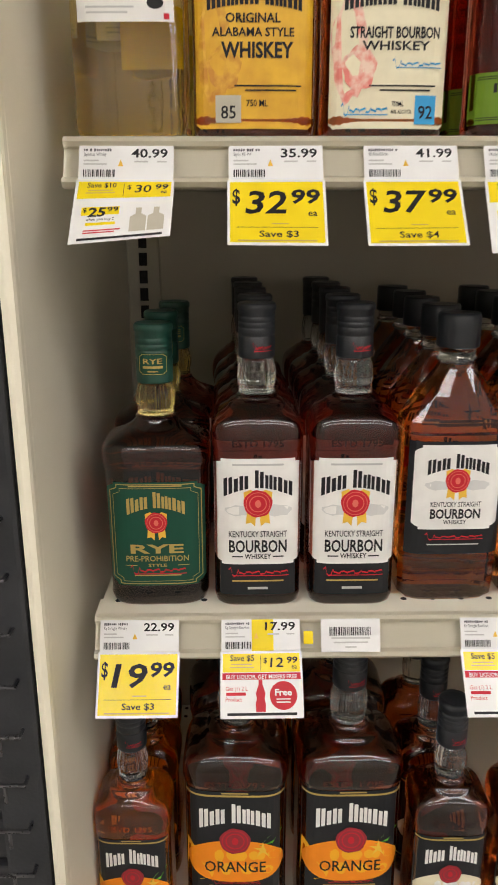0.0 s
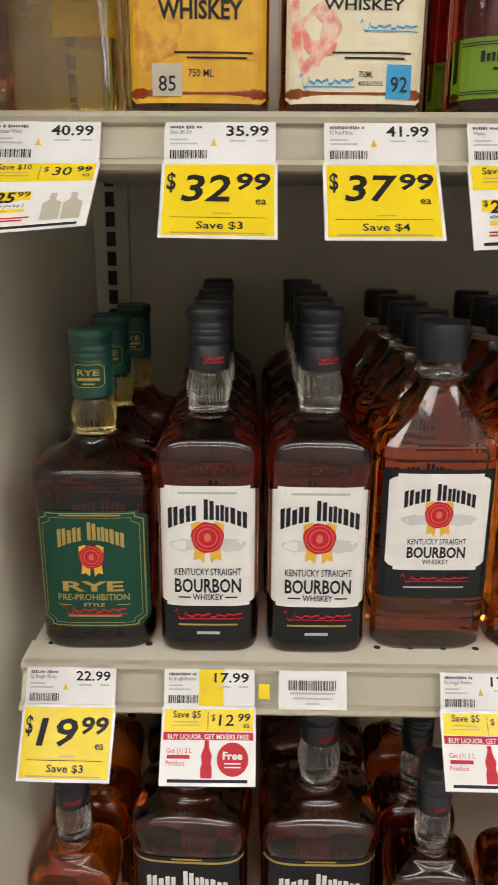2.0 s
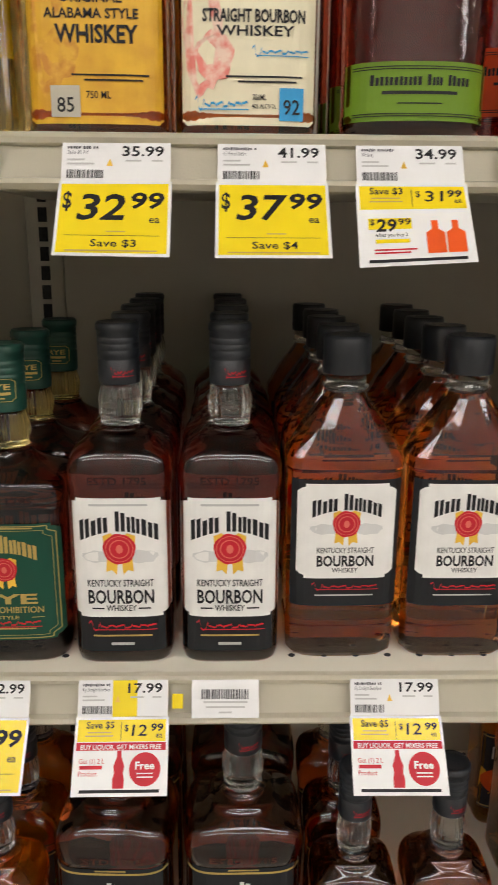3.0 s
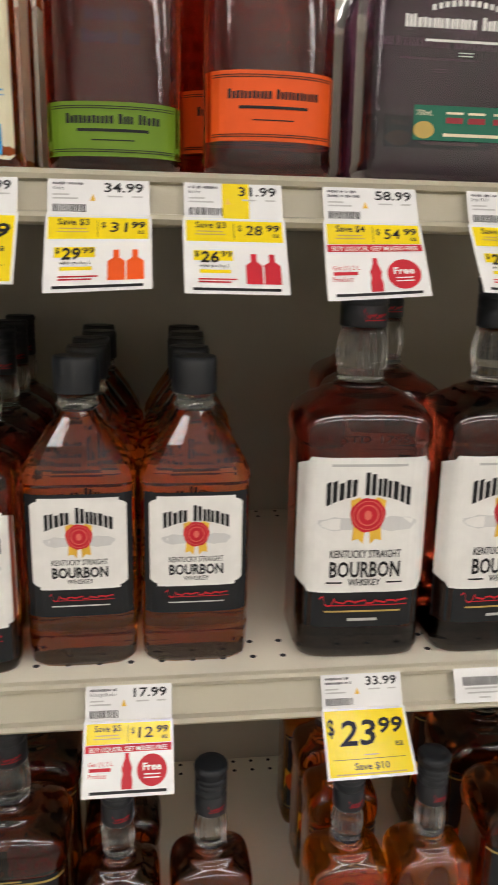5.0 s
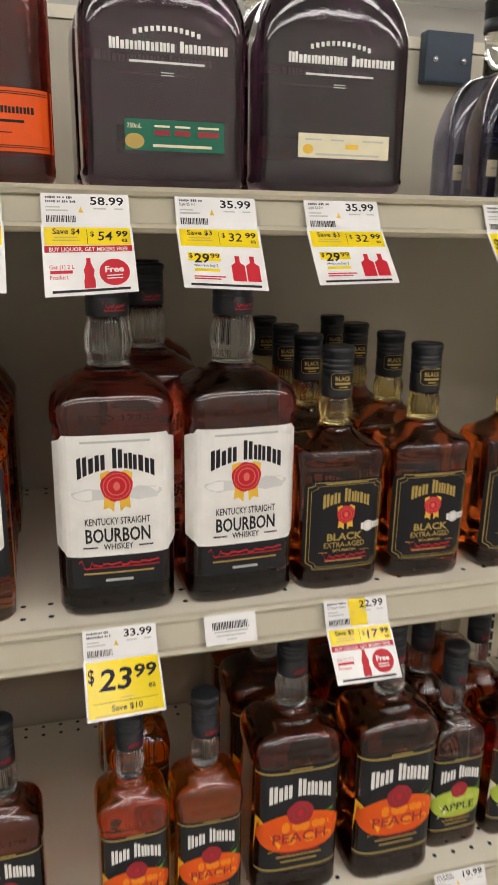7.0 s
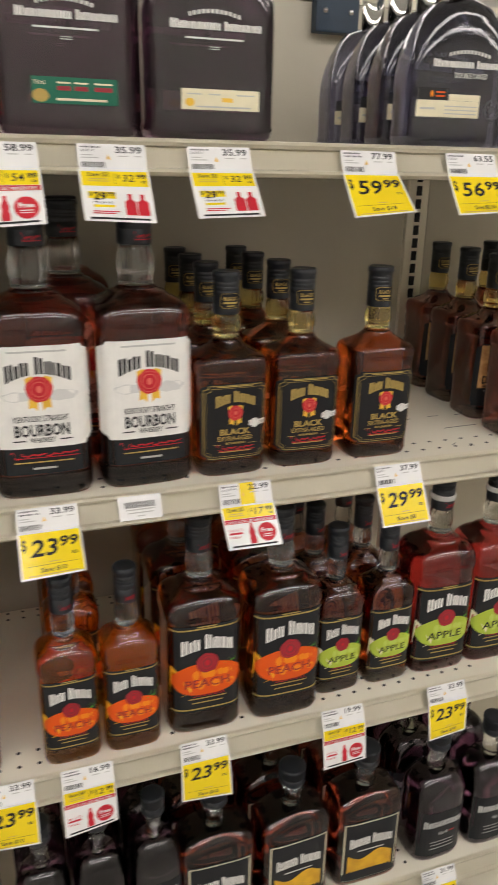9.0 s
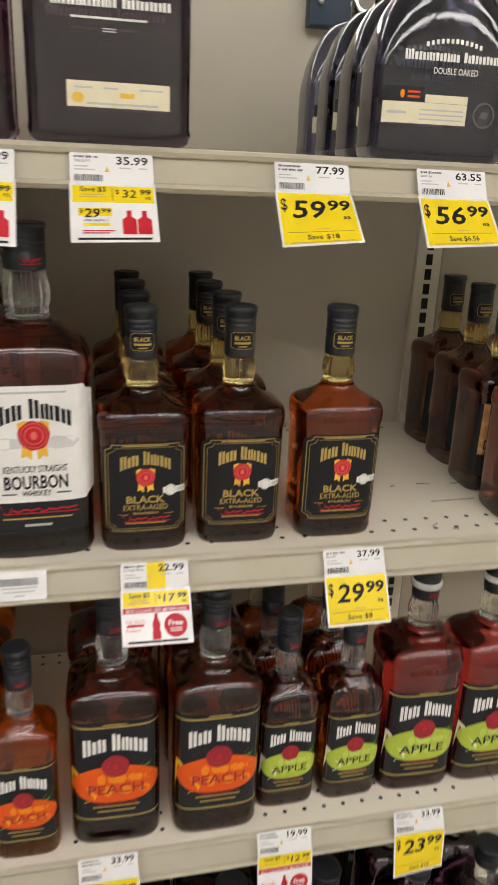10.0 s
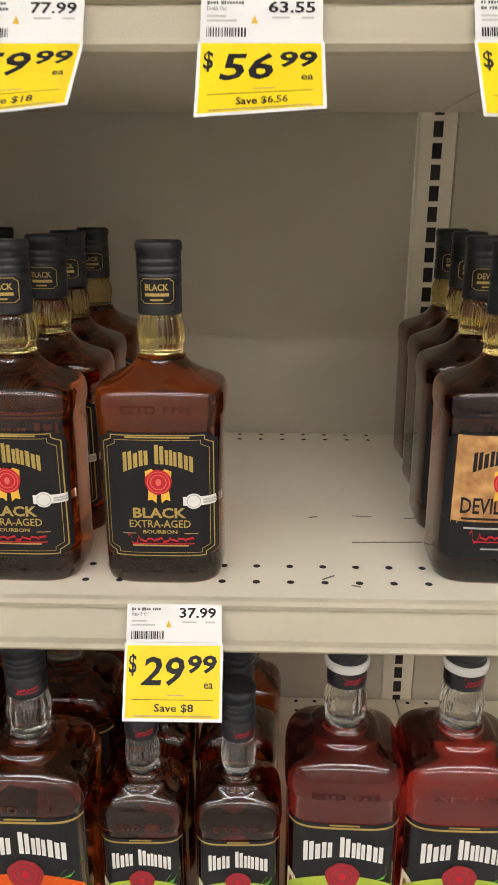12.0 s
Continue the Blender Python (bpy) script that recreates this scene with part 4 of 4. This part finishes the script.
def back_panel(x0, x1, z0, z1):
    ob = tagged(finish("back_panel", box(bmesh.new(), x0, x1, BACK, BACK + 0.012, z0, z1, 0.002), BEIGE_SHADED), "cream painted gondola back panel", "panel", "back panels", "structure")
    return ob


for x0, x1 in ((LEFT + 0.0202, 1.107), (1.151, RIGHT + 0.03)):
    for z0, z1 in ((0.15, 0.995), (0.998, PANEL_TOP)):
        back_panel(x0 + 0.001, x1 - 0.001, z0, z1)


def upright(x, paint):
    ob = empty("slotted_upright")
    part("post", box(bmesh.new(), x - 0.021, x + 0.021, BACK - 0.0035, BACK + 0.05, 0.0, PANEL_TOP, 0.002), paint, ob, "cream steel post")
    for i in range(int((PANEL_TOP - 0.22) / 0.0227)):
        z = 0.2291 + i * 0.0227
        part("slot", box(bmesh.new(), x - 0.0053, x + 0.0053, BACK - 0.0045, BACK - 0.0030, z - 0.0083, z + 0.0083), HOLE, ob)
    return tagged(ob, "cream slotted steel upright behind the shelves", "upright", "slotted uprights")


# Left post takes the shaded cream of its dark recess, right post the plain cream.
upright(-0.128, BEIGE_SHADED)
upright(1.129, BEIGE)
slab("kick_base", (LEFT, RIGHT, FRONT + 0.02, BACK, 0.0, 0.15), BEIGE, "cream gondola base plinth")
slab("top_rail", (LEFT, RIGHT, BACK - 0.003, BACK + 0.05, PANEL_TOP + 0.001, PANEL_TOP + 0.016), BEIGE, "cream rail along the panel top")

end = empty("end_panel")
part("board", box(bmesh.new(), -0.1605, -0.152, 0.522, 1.04, 0.0, 2.1, 0.004), BEIGE, end, "cream side board")
part("edge_trim", box(bmesh.new(), -0.1615, -0.1500, 0.505, 0.5215, 0.0, 2.1, 0.005), CREAM_EDGE, end, "rounded cream edge trim")
tagged(end, "cream gondola end panel with rounded edge trim", "panel")


def hook_rack():
    ob = empty("hook_rack")
    part("post", box(bmesh.new(), -0.200, -0.1630, 0.506, 0.57, 0.0, 1.9, 0.004), BLACK_STEEL, ob, "black steel post")
    part("back_board", box(bmesh.new(), -0.80, -0.201, 0.59, 0.605, 0.0, 1.9, 0.002), BLACK_STEEL, ob, "black back board")
    for i in range(14):
        z = 0.75 + i * 0.055
        part("slat", box(bmesh.new(), -0.79, -0.202, 0.578, 0.589, z, z + 0.046, 0.003), BLACK_STEEL, ob)
        bm = bmesh.new()
        zz = 0.80 + i * 0.045
        bmesh.ops.create_cone(bm, cap_ends=True, segments=8, radius1=0.0016, radius2=0.0016, depth=0.10, matrix=Matrix.Translation((-0.224, 0.496, zz)) @ Matrix.Rotation(math.pi / 2, 4, "Y"))
        bmesh.ops.create_cone(bm, cap_ends=True, segments=8, radius1=0.0016, radius2=0.0016, depth=0.014, matrix=Matrix.Translation((-0.1745, 0.502, zz)) @ Matrix.Rotation(math.pi / 2, 4, "X"))
        bmesh.ops.create_cone(bm, cap_ends=True, segments=8, radius1=0.0016, radius2=0.0016, depth=0.016, matrix=Matrix.Translation((-0.190, 0.495, zz - 0.008)))
        part("hook", bm, WIRE, ob, "black wire hook")
    return tagged(ob, "black steel display rack with wire hooks", "rack")


hook_rack()

# ---- price tags ----


LINES = {"40.99": "Japanese Whisky", "35.99": "Style 85 Prf", "41.99": "92 Proof Brbn", "34.99": "Whiskey", "31.99": "Bourbon", "63.55": "Double Oak", "22.99": "Ky Straight Whisky", "17.99": "Ky Straight Bourbon", "37.99": "Black 8 Yr"}


def tag_header(w, t, price, hy, x0, top, mark=True):
    a = Art(w, 0.0004)
    a.text(price, 0.0170, top - 0.0082, 0.0265, 0.0062, 0.02)
    a.put("price", BLACK, t, "black printed price")
    n = Art(w, 0.0004)
    rng = random.Random(price)
    for v, width in ((0.0030, 0.020), (0.0062, 0.022))[:1 if price in LINES else 2]:
        u = -0.031
        while u < -0.031 + width:
            k = rng.uniform(0.0009, 0.0015)
            n.bar(u + k / 2, top - v, k, 0.0019 if rng.random() < 0.4 else 0.0014)
            u += k + (0.0016 if rng.random() < 0.15 else 0.0004)
    if price in LINES:
        n.text(LINES[price], -0.031 + 0.0011 * len(LINES[price]) / 2, top - 0.0072, 0.0011 * len(LINES[price]), 0.0024, 0.0)
    n.put("lettering", SLATE, t)
    b = Art(w, 0.0004)
    x = -0.0310
    rng = random.Random(price)
    while x < -0.008:
        s = rng.choice((0.0004, 0.0007, 0.0010))
        b.bar(x + s / 2, top - 0.0195, s, 0.0052)
        x += s + rng.choice((0.0005, 0.0008))
    b.put("barcode", BLACK, t, "black barcode and product lines")
    c = Art(w, 0.0004)
    c.bar(-0.0255, top - 0.0105, 0.011, 0.0011).bar(-0.0225, top - 0.0130, 0.017, 0.0011).bar(0.011, top - 0.0112, 0.010, 0.0011).bar(0.026, top - 0.0112, 0.007, 0.0011)
    c.put("small_print", GREY, t)
    Art(w, 0.0004).poly([(-0.006, top - 0.0145), (-0.002, top - 0.0145), (-0.004, top - 0.0098)]).put("mark", GOLD_YELLOW, t)


def money(a, whole, cents, u, v, h, w):
    """Dollar sign, large figures and raised cents."""
    a.text("$", u - w * 0.47, v + h * 0.40, w * 0.09, h * 0.62, 0.02)
    a.text(whole, u - w * 0.135, v, w * 0.47, h * 0.94, 0.02, 0.18)
    a.text(cents, u + w * 0.32, v + h * 0.42, w * 0.34, h * 0.58, 0.03, 0.15)


def soda(a, u, v, h):
    """Small bottle picture."""
    s = h * 0.16
    a.poly([(u - s, v), (u + s, v), (u + s * 1.05, v + h * 0.25), (u + s * 0.8, v + h * 0.4), (u + s, v + h * 0.58), (u + s * 0.4, v + h * 0.85), (u + s * 0.4, v + h), (u - s * 0.4, v + h), (u - s * 0.4, v + h * 0.85), (u - s, v + h * 0.58), (u - s * 0.8, v + h * 0.4), (u - s * 1.05, v + h * 0.25)])


def flask(a, u, v, h):
    """Small square bottle picture with a neck."""
    s = h * 0.24
    a.poly([(u - s, v), (u + s, v), (u + s, v + h * 0.62), (u + s * 0.35, v + h * 0.74), (u + s * 0.35, v + h), (u - s * 0.35, v + h), (u - s * 0.35, v + h * 0.74), (u - s, v + h * 0.62)])


def price_tag(kind, shelf_key, x, lean, drop, header, big="", save="", extra="", hilite=False, wide=0.070):
    z = SHELF_Z[shelf_key]
    top, hinge = -0.0075, -0.0315
    lo = hinge - drop
    z += {"a": 0.0, "b": 0.005, "c": 0.012, "d": 0.010}[shelf_key]
    ob = empty("price_tag")
    w = Sheet(hinge, radians(lean), random.uniform(-0.35, 0.35))
    hw = wide / 2
    if kind == "barcode":
        t = part("paper", patch(w, -0.026, 0.026, -0.0335, top, 0.0, 0, 6, 2), PAPER, ob, "white paper")
        b = Art(w, 0.0004)
        u, rng = -0.018, random.Random(int(x * 1000))
        while u < 0.018:
            s = rng.choice((0.0004, 0.0007, 0.0010))
            b.bar(u, -0.0170, s, 0.0065)
            u += s + rng.choice((0.0006, 0.0009))
        b.put("barcode", BLACK, t, "black barcode")
        Art(w, 0.0004).bar(0, -0.0222, 0.034, 0.0014).bar(0, -0.0255, 0.030, 0.0012).bar(0, -0.0290, 0.010, 0.0012).put("small_print", GREY, t)
        ob.matrix_basis = pose(x, FRONT - 0.0155, z)
        return tagged(ob, "small white barcode label in the price rail", "price tag", "shelf price tags")
    t = part("paper", patch(w, -hw, hw, hinge, top, 0.0, 0, 8, 2), PAPER, ob, "white header paper")
    f = part("flap", patch(w, -hw * 1.03, hw * 1.03, lo, hinge - 0.0001, 0.0002, 0, 8, 6), PAPER, ob, "hanging paper flap")
    tag_header(w, t, header, 0, -hw, top)
    if hilite:
        Art(w, 0.0003).bar(0.0015, (top + hinge) / 2, 0.019, hinge * -1 + top).put("highlighter", YELLOW, t, "yellow highlight")
    d = Art(w, 0.0009)
    if kind == "yellow":
        part("colour_field", patch(w, -hw * 0.975, hw * 0.975, lo + 0.0025, hinge - 0.0018, 0.0005, 0, 8, 6), YELLOW, f, "yellow field")
        money(d, big[:2], big[2:], 0.0, hinge - 0.0285, 0.0205, 0.062)
        d.text("ea", 0.0255, hinge - 0.031, 0.0065, 0.0038, 0.01)
        d.bar(0, lo + 0.0155, 0.058, 0.0004)
        d.text("Save $" + save, 0.001, lo + 0.0075, 0.028, 0.0052, 0.015)
        d.put("lettering", BLACK, f, "large black sale price")
        Art(w, 0.0009).bar(0, lo + 0.0045, 0.056, 0.0011).bar(0.002, lo + 0.0185, 0.012, 0.0009).put("small_print", GOLD, f)
    else:
        mid = hinge - 0.0175 if kind == "mix" else hinge - 0.019
        part("colour_field", patch(w, -hw * 0.97, hw * 0.97, mid, hinge - 0.0018, 0.0005, 0, 8, 3), YELLOW, f, "yellow strip")
        d.text("Save $" + save, -0.0165, hinge - 0.0075, 0.021, 0.0048, 0.015)
        d.bar(-0.0005, (hinge + mid) / 2 - 0.001, 0.0004, 0.013)
        d.text("$", 0.0035, hinge - 0.0095, 0.0030, 0.0045, 0.01).text(big[:2], 0.0132, hinge - 0.0130, 0.0115, 0.0080, 0.01, 0.1).text(big[2:], 0.0265, hinge - 0.0095, 0.0095, 0.0052, 0.03, 0.1)
        d.text("ea", 0.0285, hinge - 0.0145, 0.0045, 0.0028, 0.01)
        Art(w, 0.0009).bar(-0.017, hinge - 0.0105, 0.018, 0.0009).bar(-0.017, hinge - 0.0130, 0.021, 0.0009).put("fine_lines", GOLD, f)
        r = Art(w, 0.0008)
        if kind == "mix":
            r.bar(0, mid - 0.0030, wide * 0.98, 0.0056)
            Art(w, 0.0008).disc(0.0185, lo + 0.0190, 0.0118, None, 26).put("offer_disc", RED, f, "red offer disc")
            pic = Art(w, 0.0008)
            soda(pic, -0.001, lo + 0.006, 0.026)
            pic.put("bottle_picture", RED, f, "red bottle picture")
            r.text("Get (1) 2 L", -0.0215, lo + 0.0232, 0.019, 0.0034, 0.005).text("Product", -0.0240, lo + 0.0145, 0.014, 0.0034, 0.005).bar(-0.0220, lo + 0.0205, 0.017, 0.0026)
            r.put("lettering", RED, f, "red offer print")
            q = Art(w, 0.0012).text("BUY LIQUOR, GET MIXERS FREE", 0, mid - 0.0047, wide * 0.88, 0.0034, 0.01)
            q.text("Free", 0.0185, lo + 0.0195, 0.0145, 0.0052, 0.03).bar(0.0185, lo + 0.0165, 0.012, 0.0009).bar(0.0185, lo + 0.0140, 0.012, 0.0009)
            q.put("white_print", PAPER, f)
        else:
            part("price_highlight", patch(w, -0.029, -0.002, lo + 0.0265, lo + 0.0345, 0.0005, 0, 4, 2), YELLOW, f)
            Art(w, 0.0006).bar(-0.0145, lo + 0.0180, 0.021, 0.0028).put("yellow_line", YELLOW, f)
            d.text("$", -0.0265, lo + 0.0300, 0.003, 0.0042, 0.02).text(extra[:2], -0.0180, lo + 0.0255, 0.0125, 0.0088, 0.03, 0.1).text(extra[2:], -0.0065, lo + 0.0300, 0.008, 0.0045, 0.02)
            d.text("when you buy 2", -0.0150, lo + 0.0215, 0.020, 0.0026, 0.01)
            for u in (0.012, 0.0245):
                pic = Art(w, 0.0008)
                flask(pic, u, lo + 0.0085, 0.024)
                pic.put("bottle_picture", {"40.99": STICKER_GREY, "34.99": BULL_ORANGE}.get(header, RED), f, "small bottle picture")
            r.bar(-0.0130, lo + 0.0120, 0.026, 0.0012).bar(-0.0150, lo + 0.0098, 0.022, 0.0012)
            r.put("small_print", RED, f)
        d.bar(0, lo + 0.0042, wide * 0.86, 0.0022)
        d.put("lettering", BLACK, f, "black sale price")
    ob.matrix_basis = pose(x, FRONT - 0.0155, z, 0, random.uniform(-0.5, 0.5), 0)
    words = {"yellow": "paper shelf tag with large yellow sale price", "mix": "paper shelf tag with yellow price and red offer", "pair": "paper shelf tag with yellow price and bottle pictures"}[kind]
    return tagged(ob, words + ", " + header, "price tag", "shelf price tags")


for args in (
    ("pair", "a", -0.083, 48, 0.062, "40.99", "3099", "10", "2599"), ("yellow", "a", 0.026, 36, 0.056, "35.99", "3299", "3"), ("yellow", "a", 0.125, 38, 0.058, "41.99", "3799", "4"),
    ("pair", "a", 0.2135, 35, 0.060, "34.99", "3199", "3", "2999"), ("pair", "a", 0.306, 35, 0.061, "31.99", "2899", "3", "2699"), ("mix", "a", 0.4045, 31, 0.0605, "58.99", "5499", "4"),
    ("pair", "a", 0.5115, 37, 0.060, "35.99", "3299", "3", "2999"), ("pair", "a", 0.6245, 42, 0.059, "35.99", "3299", "3", "2999"), ("yellow", "a", 0.8005, 46, 0.060, "77.99", "5999", "18"),
    ("yellow", "a", 0.936, 41, 0.0545, "63.55", "5699", "6.56"), ("yellow", "a", 1.090, 38, 0.056, "39.99", "3499", "5"),
    ("yellow", "b", -0.090, 38, 0.0545, "22.99", "1999", "3"), ("mix", "b", 0.016, 38, 0.0555, "17.99", "1299", "5"), ("barcode", "b", 0.095, 0, 0.03, ""), ("mix", "b", 0.2265, 41, 0.0562, "17.99", "1299", "5"),
    ("yellow", "b", 0.4195, 45, 0.0548, "33.99", "2399", "10"), ("barcode", "b", 0.527, 0, 0.03, ""), ("mix", "b", 0.660, 42, 0.056, "22.99", "1799", "5"), ("yellow", "b", 0.8755, 29, 0.0544, "37.99", "2999", "8"),
    ("mix", "c", 0.225, 12, 0.062, "16.99", "1299", "4"), ("yellow", "c", 0.340, 10, 0.062, "33.99", "2399", "10"), ("mix", "c", 0.443, 12, 0.062, "16.99", "1299", "4"), ("yellow", "c", 0.605, 8, 0.063, "33.99", "2399", "10"),
    ("mix", "c", 0.820, 12, 0.062, "19.99", "1299", "7"), ("yellow", "c", 1.000, 9, 0.060, "33.99", "2399", "10"), ("yellow", "d", 1.035, 12, 0.058, "21.99", "1799", "4"),
):
    price_tag(*args, hilite=args[5] in ("31.99", "22.99") and args[0] != "yellow" or (args[5] == "17.99" and args[2] < 0.1), wide=0.069)

# ---- bottles on the shelves ----
KINDS = {}
MAKERS = {
    "white": (white_750, 0.036), "large": (white_large, 0.050), "rye": (lambda: aged_bottle("rye"), 0.0395), "black": (lambda: aged_bottle("black"), 0.0395), "devil": (lambda: aged_bottle("devil"), 0.0395),
    "flat": (traveller, 0.029), "orange": (lambda: flavoured("orange", False), 0.034), "orange_l": (lambda: flavoured("orange", True), 0.048), "peach": (lambda: flavoured("peach", False), 0.034), "peach_l": (lambda: flavoured("peach", True), 0.048),
    "apple": (lambda: flavoured("apple", False), 0.034), "apple_l": (lambda: flavoured("apple", True), 0.048), "vanilla": (lambda: flavoured("vanilla", False), 0.034),
    "pale": (pale_bottle, 0.041), "southern_y": (lambda: southern_bottle("yellow"), 0.034), "southern_c": (lambda: southern_bottle("cream"), 0.034),
    "oval_g": (lambda: frontier_bottle("green"), 0.030), "oval_o": (lambda: frontier_bottle("orange"), 0.030),
    "res_j": (lambda: reserve_bottle("jade"), 0.031), "res_c": (lambda: reserve_bottle("cream"), 0.031), "res_o": (lambda: reserve_bottle("oaked"), 0.031),
    "framed": (lambda: budget_bottle("framed"), 0.040), "slate": (lambda: budget_bottle("slate"), 0.042), "ribbed": (lambda: budget_bottle("ribbed"), 0.036),
}


def stand(kind, shelf_key, x, rows=1, front=0.604, turn=0.0, drift=0.0, gap=0.011):
    """A file of bottles of one kind, one behind another."""
    make, hd = MAKERS[kind]
    y = front + hd
    for i in range(rows):
        if y + hd > BACK - 0.001:
            break
        m = pose(x + drift * i + (random.uniform(-0.003, 0.003) if i else 0), y, SHELF_Z[shelf_key], 0, 0, turn + random.uniform(-2, 2) * (1 if i == 0 else 2))
        if kind in KINDS:
            copy_thing(KINDS[kind], m)
        else:
            KINDS[kind] = make()
            KINDS[kind].matrix_basis = m
        y += 2 * hd + gap + random.uniform(0, 0.002)


for row in (
    ("rye", "b", -0.0755, 3), ("white", "b", 0.0135, 5, 0.604, 0, -0.002, 0.003), ("white", "b", 0.098, 5, 0.604, 0, -0.001, 0.003), ("flat", "b", 0.1875, 6, 0.612), ("flat", "b", 0.282, 6, 0.612),
    ("large", "b", 0.4245, 1, 0.604, -3), ("large", "b", 0.545, 1, 0.604, 2), ("black", "b", 0.653, 5), ("black", "b", 0.7545, 4, 0.608), ("black", "b", 0.8635, 1, 0.608), ("devil", "b", 1.116, 4, 0.614, 0, 0.006), ("devil", "b", 1.222, 4, 0.614, 0, 0.006),
    ("orange", "c", -0.112, 3), ("orange_l", "c", -0.007, 3, 0.618), ("orange_l", "c", 0.110, 3, 0.618), ("vanilla", "c", 0.211, 3), ("vanilla", "c", 0.298, 1, 0.608),
    ("peach", "c", 0.430, 1, 0.602), ("peach", "c", 0.513, 1, 0.602), ("peach_l", "c", 0.618, 3, 0.605), ("peach_l", "c", 0.738, 3, 0.600), ("apple", "c", 0.833, 3, 0.624), ("apple", "c", 0.919, 3, 0.624), ("apple_l", "c", 1.0135, 1, 0.621), ("apple_l", "c", 1.1155, 1, 0.621),
    ("pale", "a", -0.083, 3), ("southern_y", "a", 0.010, 3), ("southern_c", "a", 0.1095, 3), ("oval_g", "a", 0.223, 3), ("oval_o", "a", 0.336, 1), ("res_j", "a", 0.4755, 2), ("res_c", "a", 0.626, 4), ("res_o", "a", 0.934, 4), ("oval_o", "a", 1.082, 2),
    ("ribbed", "d", 0.27, 2), ("ribbed", "d", 0.372, 3), ("ribbed", "d", 0.455, 3), ("ribbed", "d", 0.540, 3), ("framed", "d", 0.638, 3), ("framed", "d", 0.770, 3), ("framed", "d", 0.905, 3), ("slate", "d", 1.048, 3), ("slate", "d", 1.162, 3),
):
    stand(*row)
stand("large", "b", 0.475, 2, 0.715, 0, 0.01)
stand("peach", "c", 0.448, 3, 0.70)
stand("oval_o", "a", 0.318, 2, 0.675, 0, -0.012)


def wall_box():
    """Dark fitting with round studs fixed to the back panel behind the bottles."""
    ob = empty("wall_fitting")
    part("box", box(bmesh.new(), 0.906, 0.980, BACK - 0.022, BACK - 0.0005, 1.736, 1.803, 0.003), BLUE_PLASTIC, ob, "navy plastic box")
    for x in (0.921, 0.965):
        bm = bmesh.new()
        bmesh.ops.create_uvsphere(bm, u_segments=16, v_segments=8, radius=0.0045, matrix=Matrix.Translation((x, BACK - 0.022, 1.766)))
        part("stud", bm, STEEL, ob, "bright steel stud", True)
    return tagged(ob, "navy plastic box with steel studs on the back panel", "fitting")


wall_box()


def scratch(x, y, z, length, turn):
    bm = box(bmesh.new(), -length / 2, length / 2, -0.0006, 0.0006, 0.0, 0.0004)
    ob = tagged(finish("scratch", bm, SCUFF), "dark scratch in the cream shelf paint", "scratch", "shelf scratches", "structure")
    ob.matrix_basis = pose(x, y, z + 0.0003, 0, 0, turn)


for x, y, length, turn in ((1.045, 0.690, 0.060, 2), (1.030, 0.745, 0.018, -4), (0.985, 0.742, 0.008, 20), (1.075, 0.742, 0.014, 3), (0.99, 0.625, 0.012, 35), (1.01, 0.612, 0.007, -20)):
    scratch(x, y, SHELF_Z["b"], length, turn)

dot = tagged(finish("neon_sticker", box(bmesh.new(), -0.0042, 0.0042, -0.0004, 0.0, -0.0055, 0.0055, 0.0), YELLOW), "small neon yellow sticker on the price rail", "sticker")
dot.matrix_basis = pose(0.0580, FRONT - 0.0085, SHELF_Z["b"] - 0.018, -25)
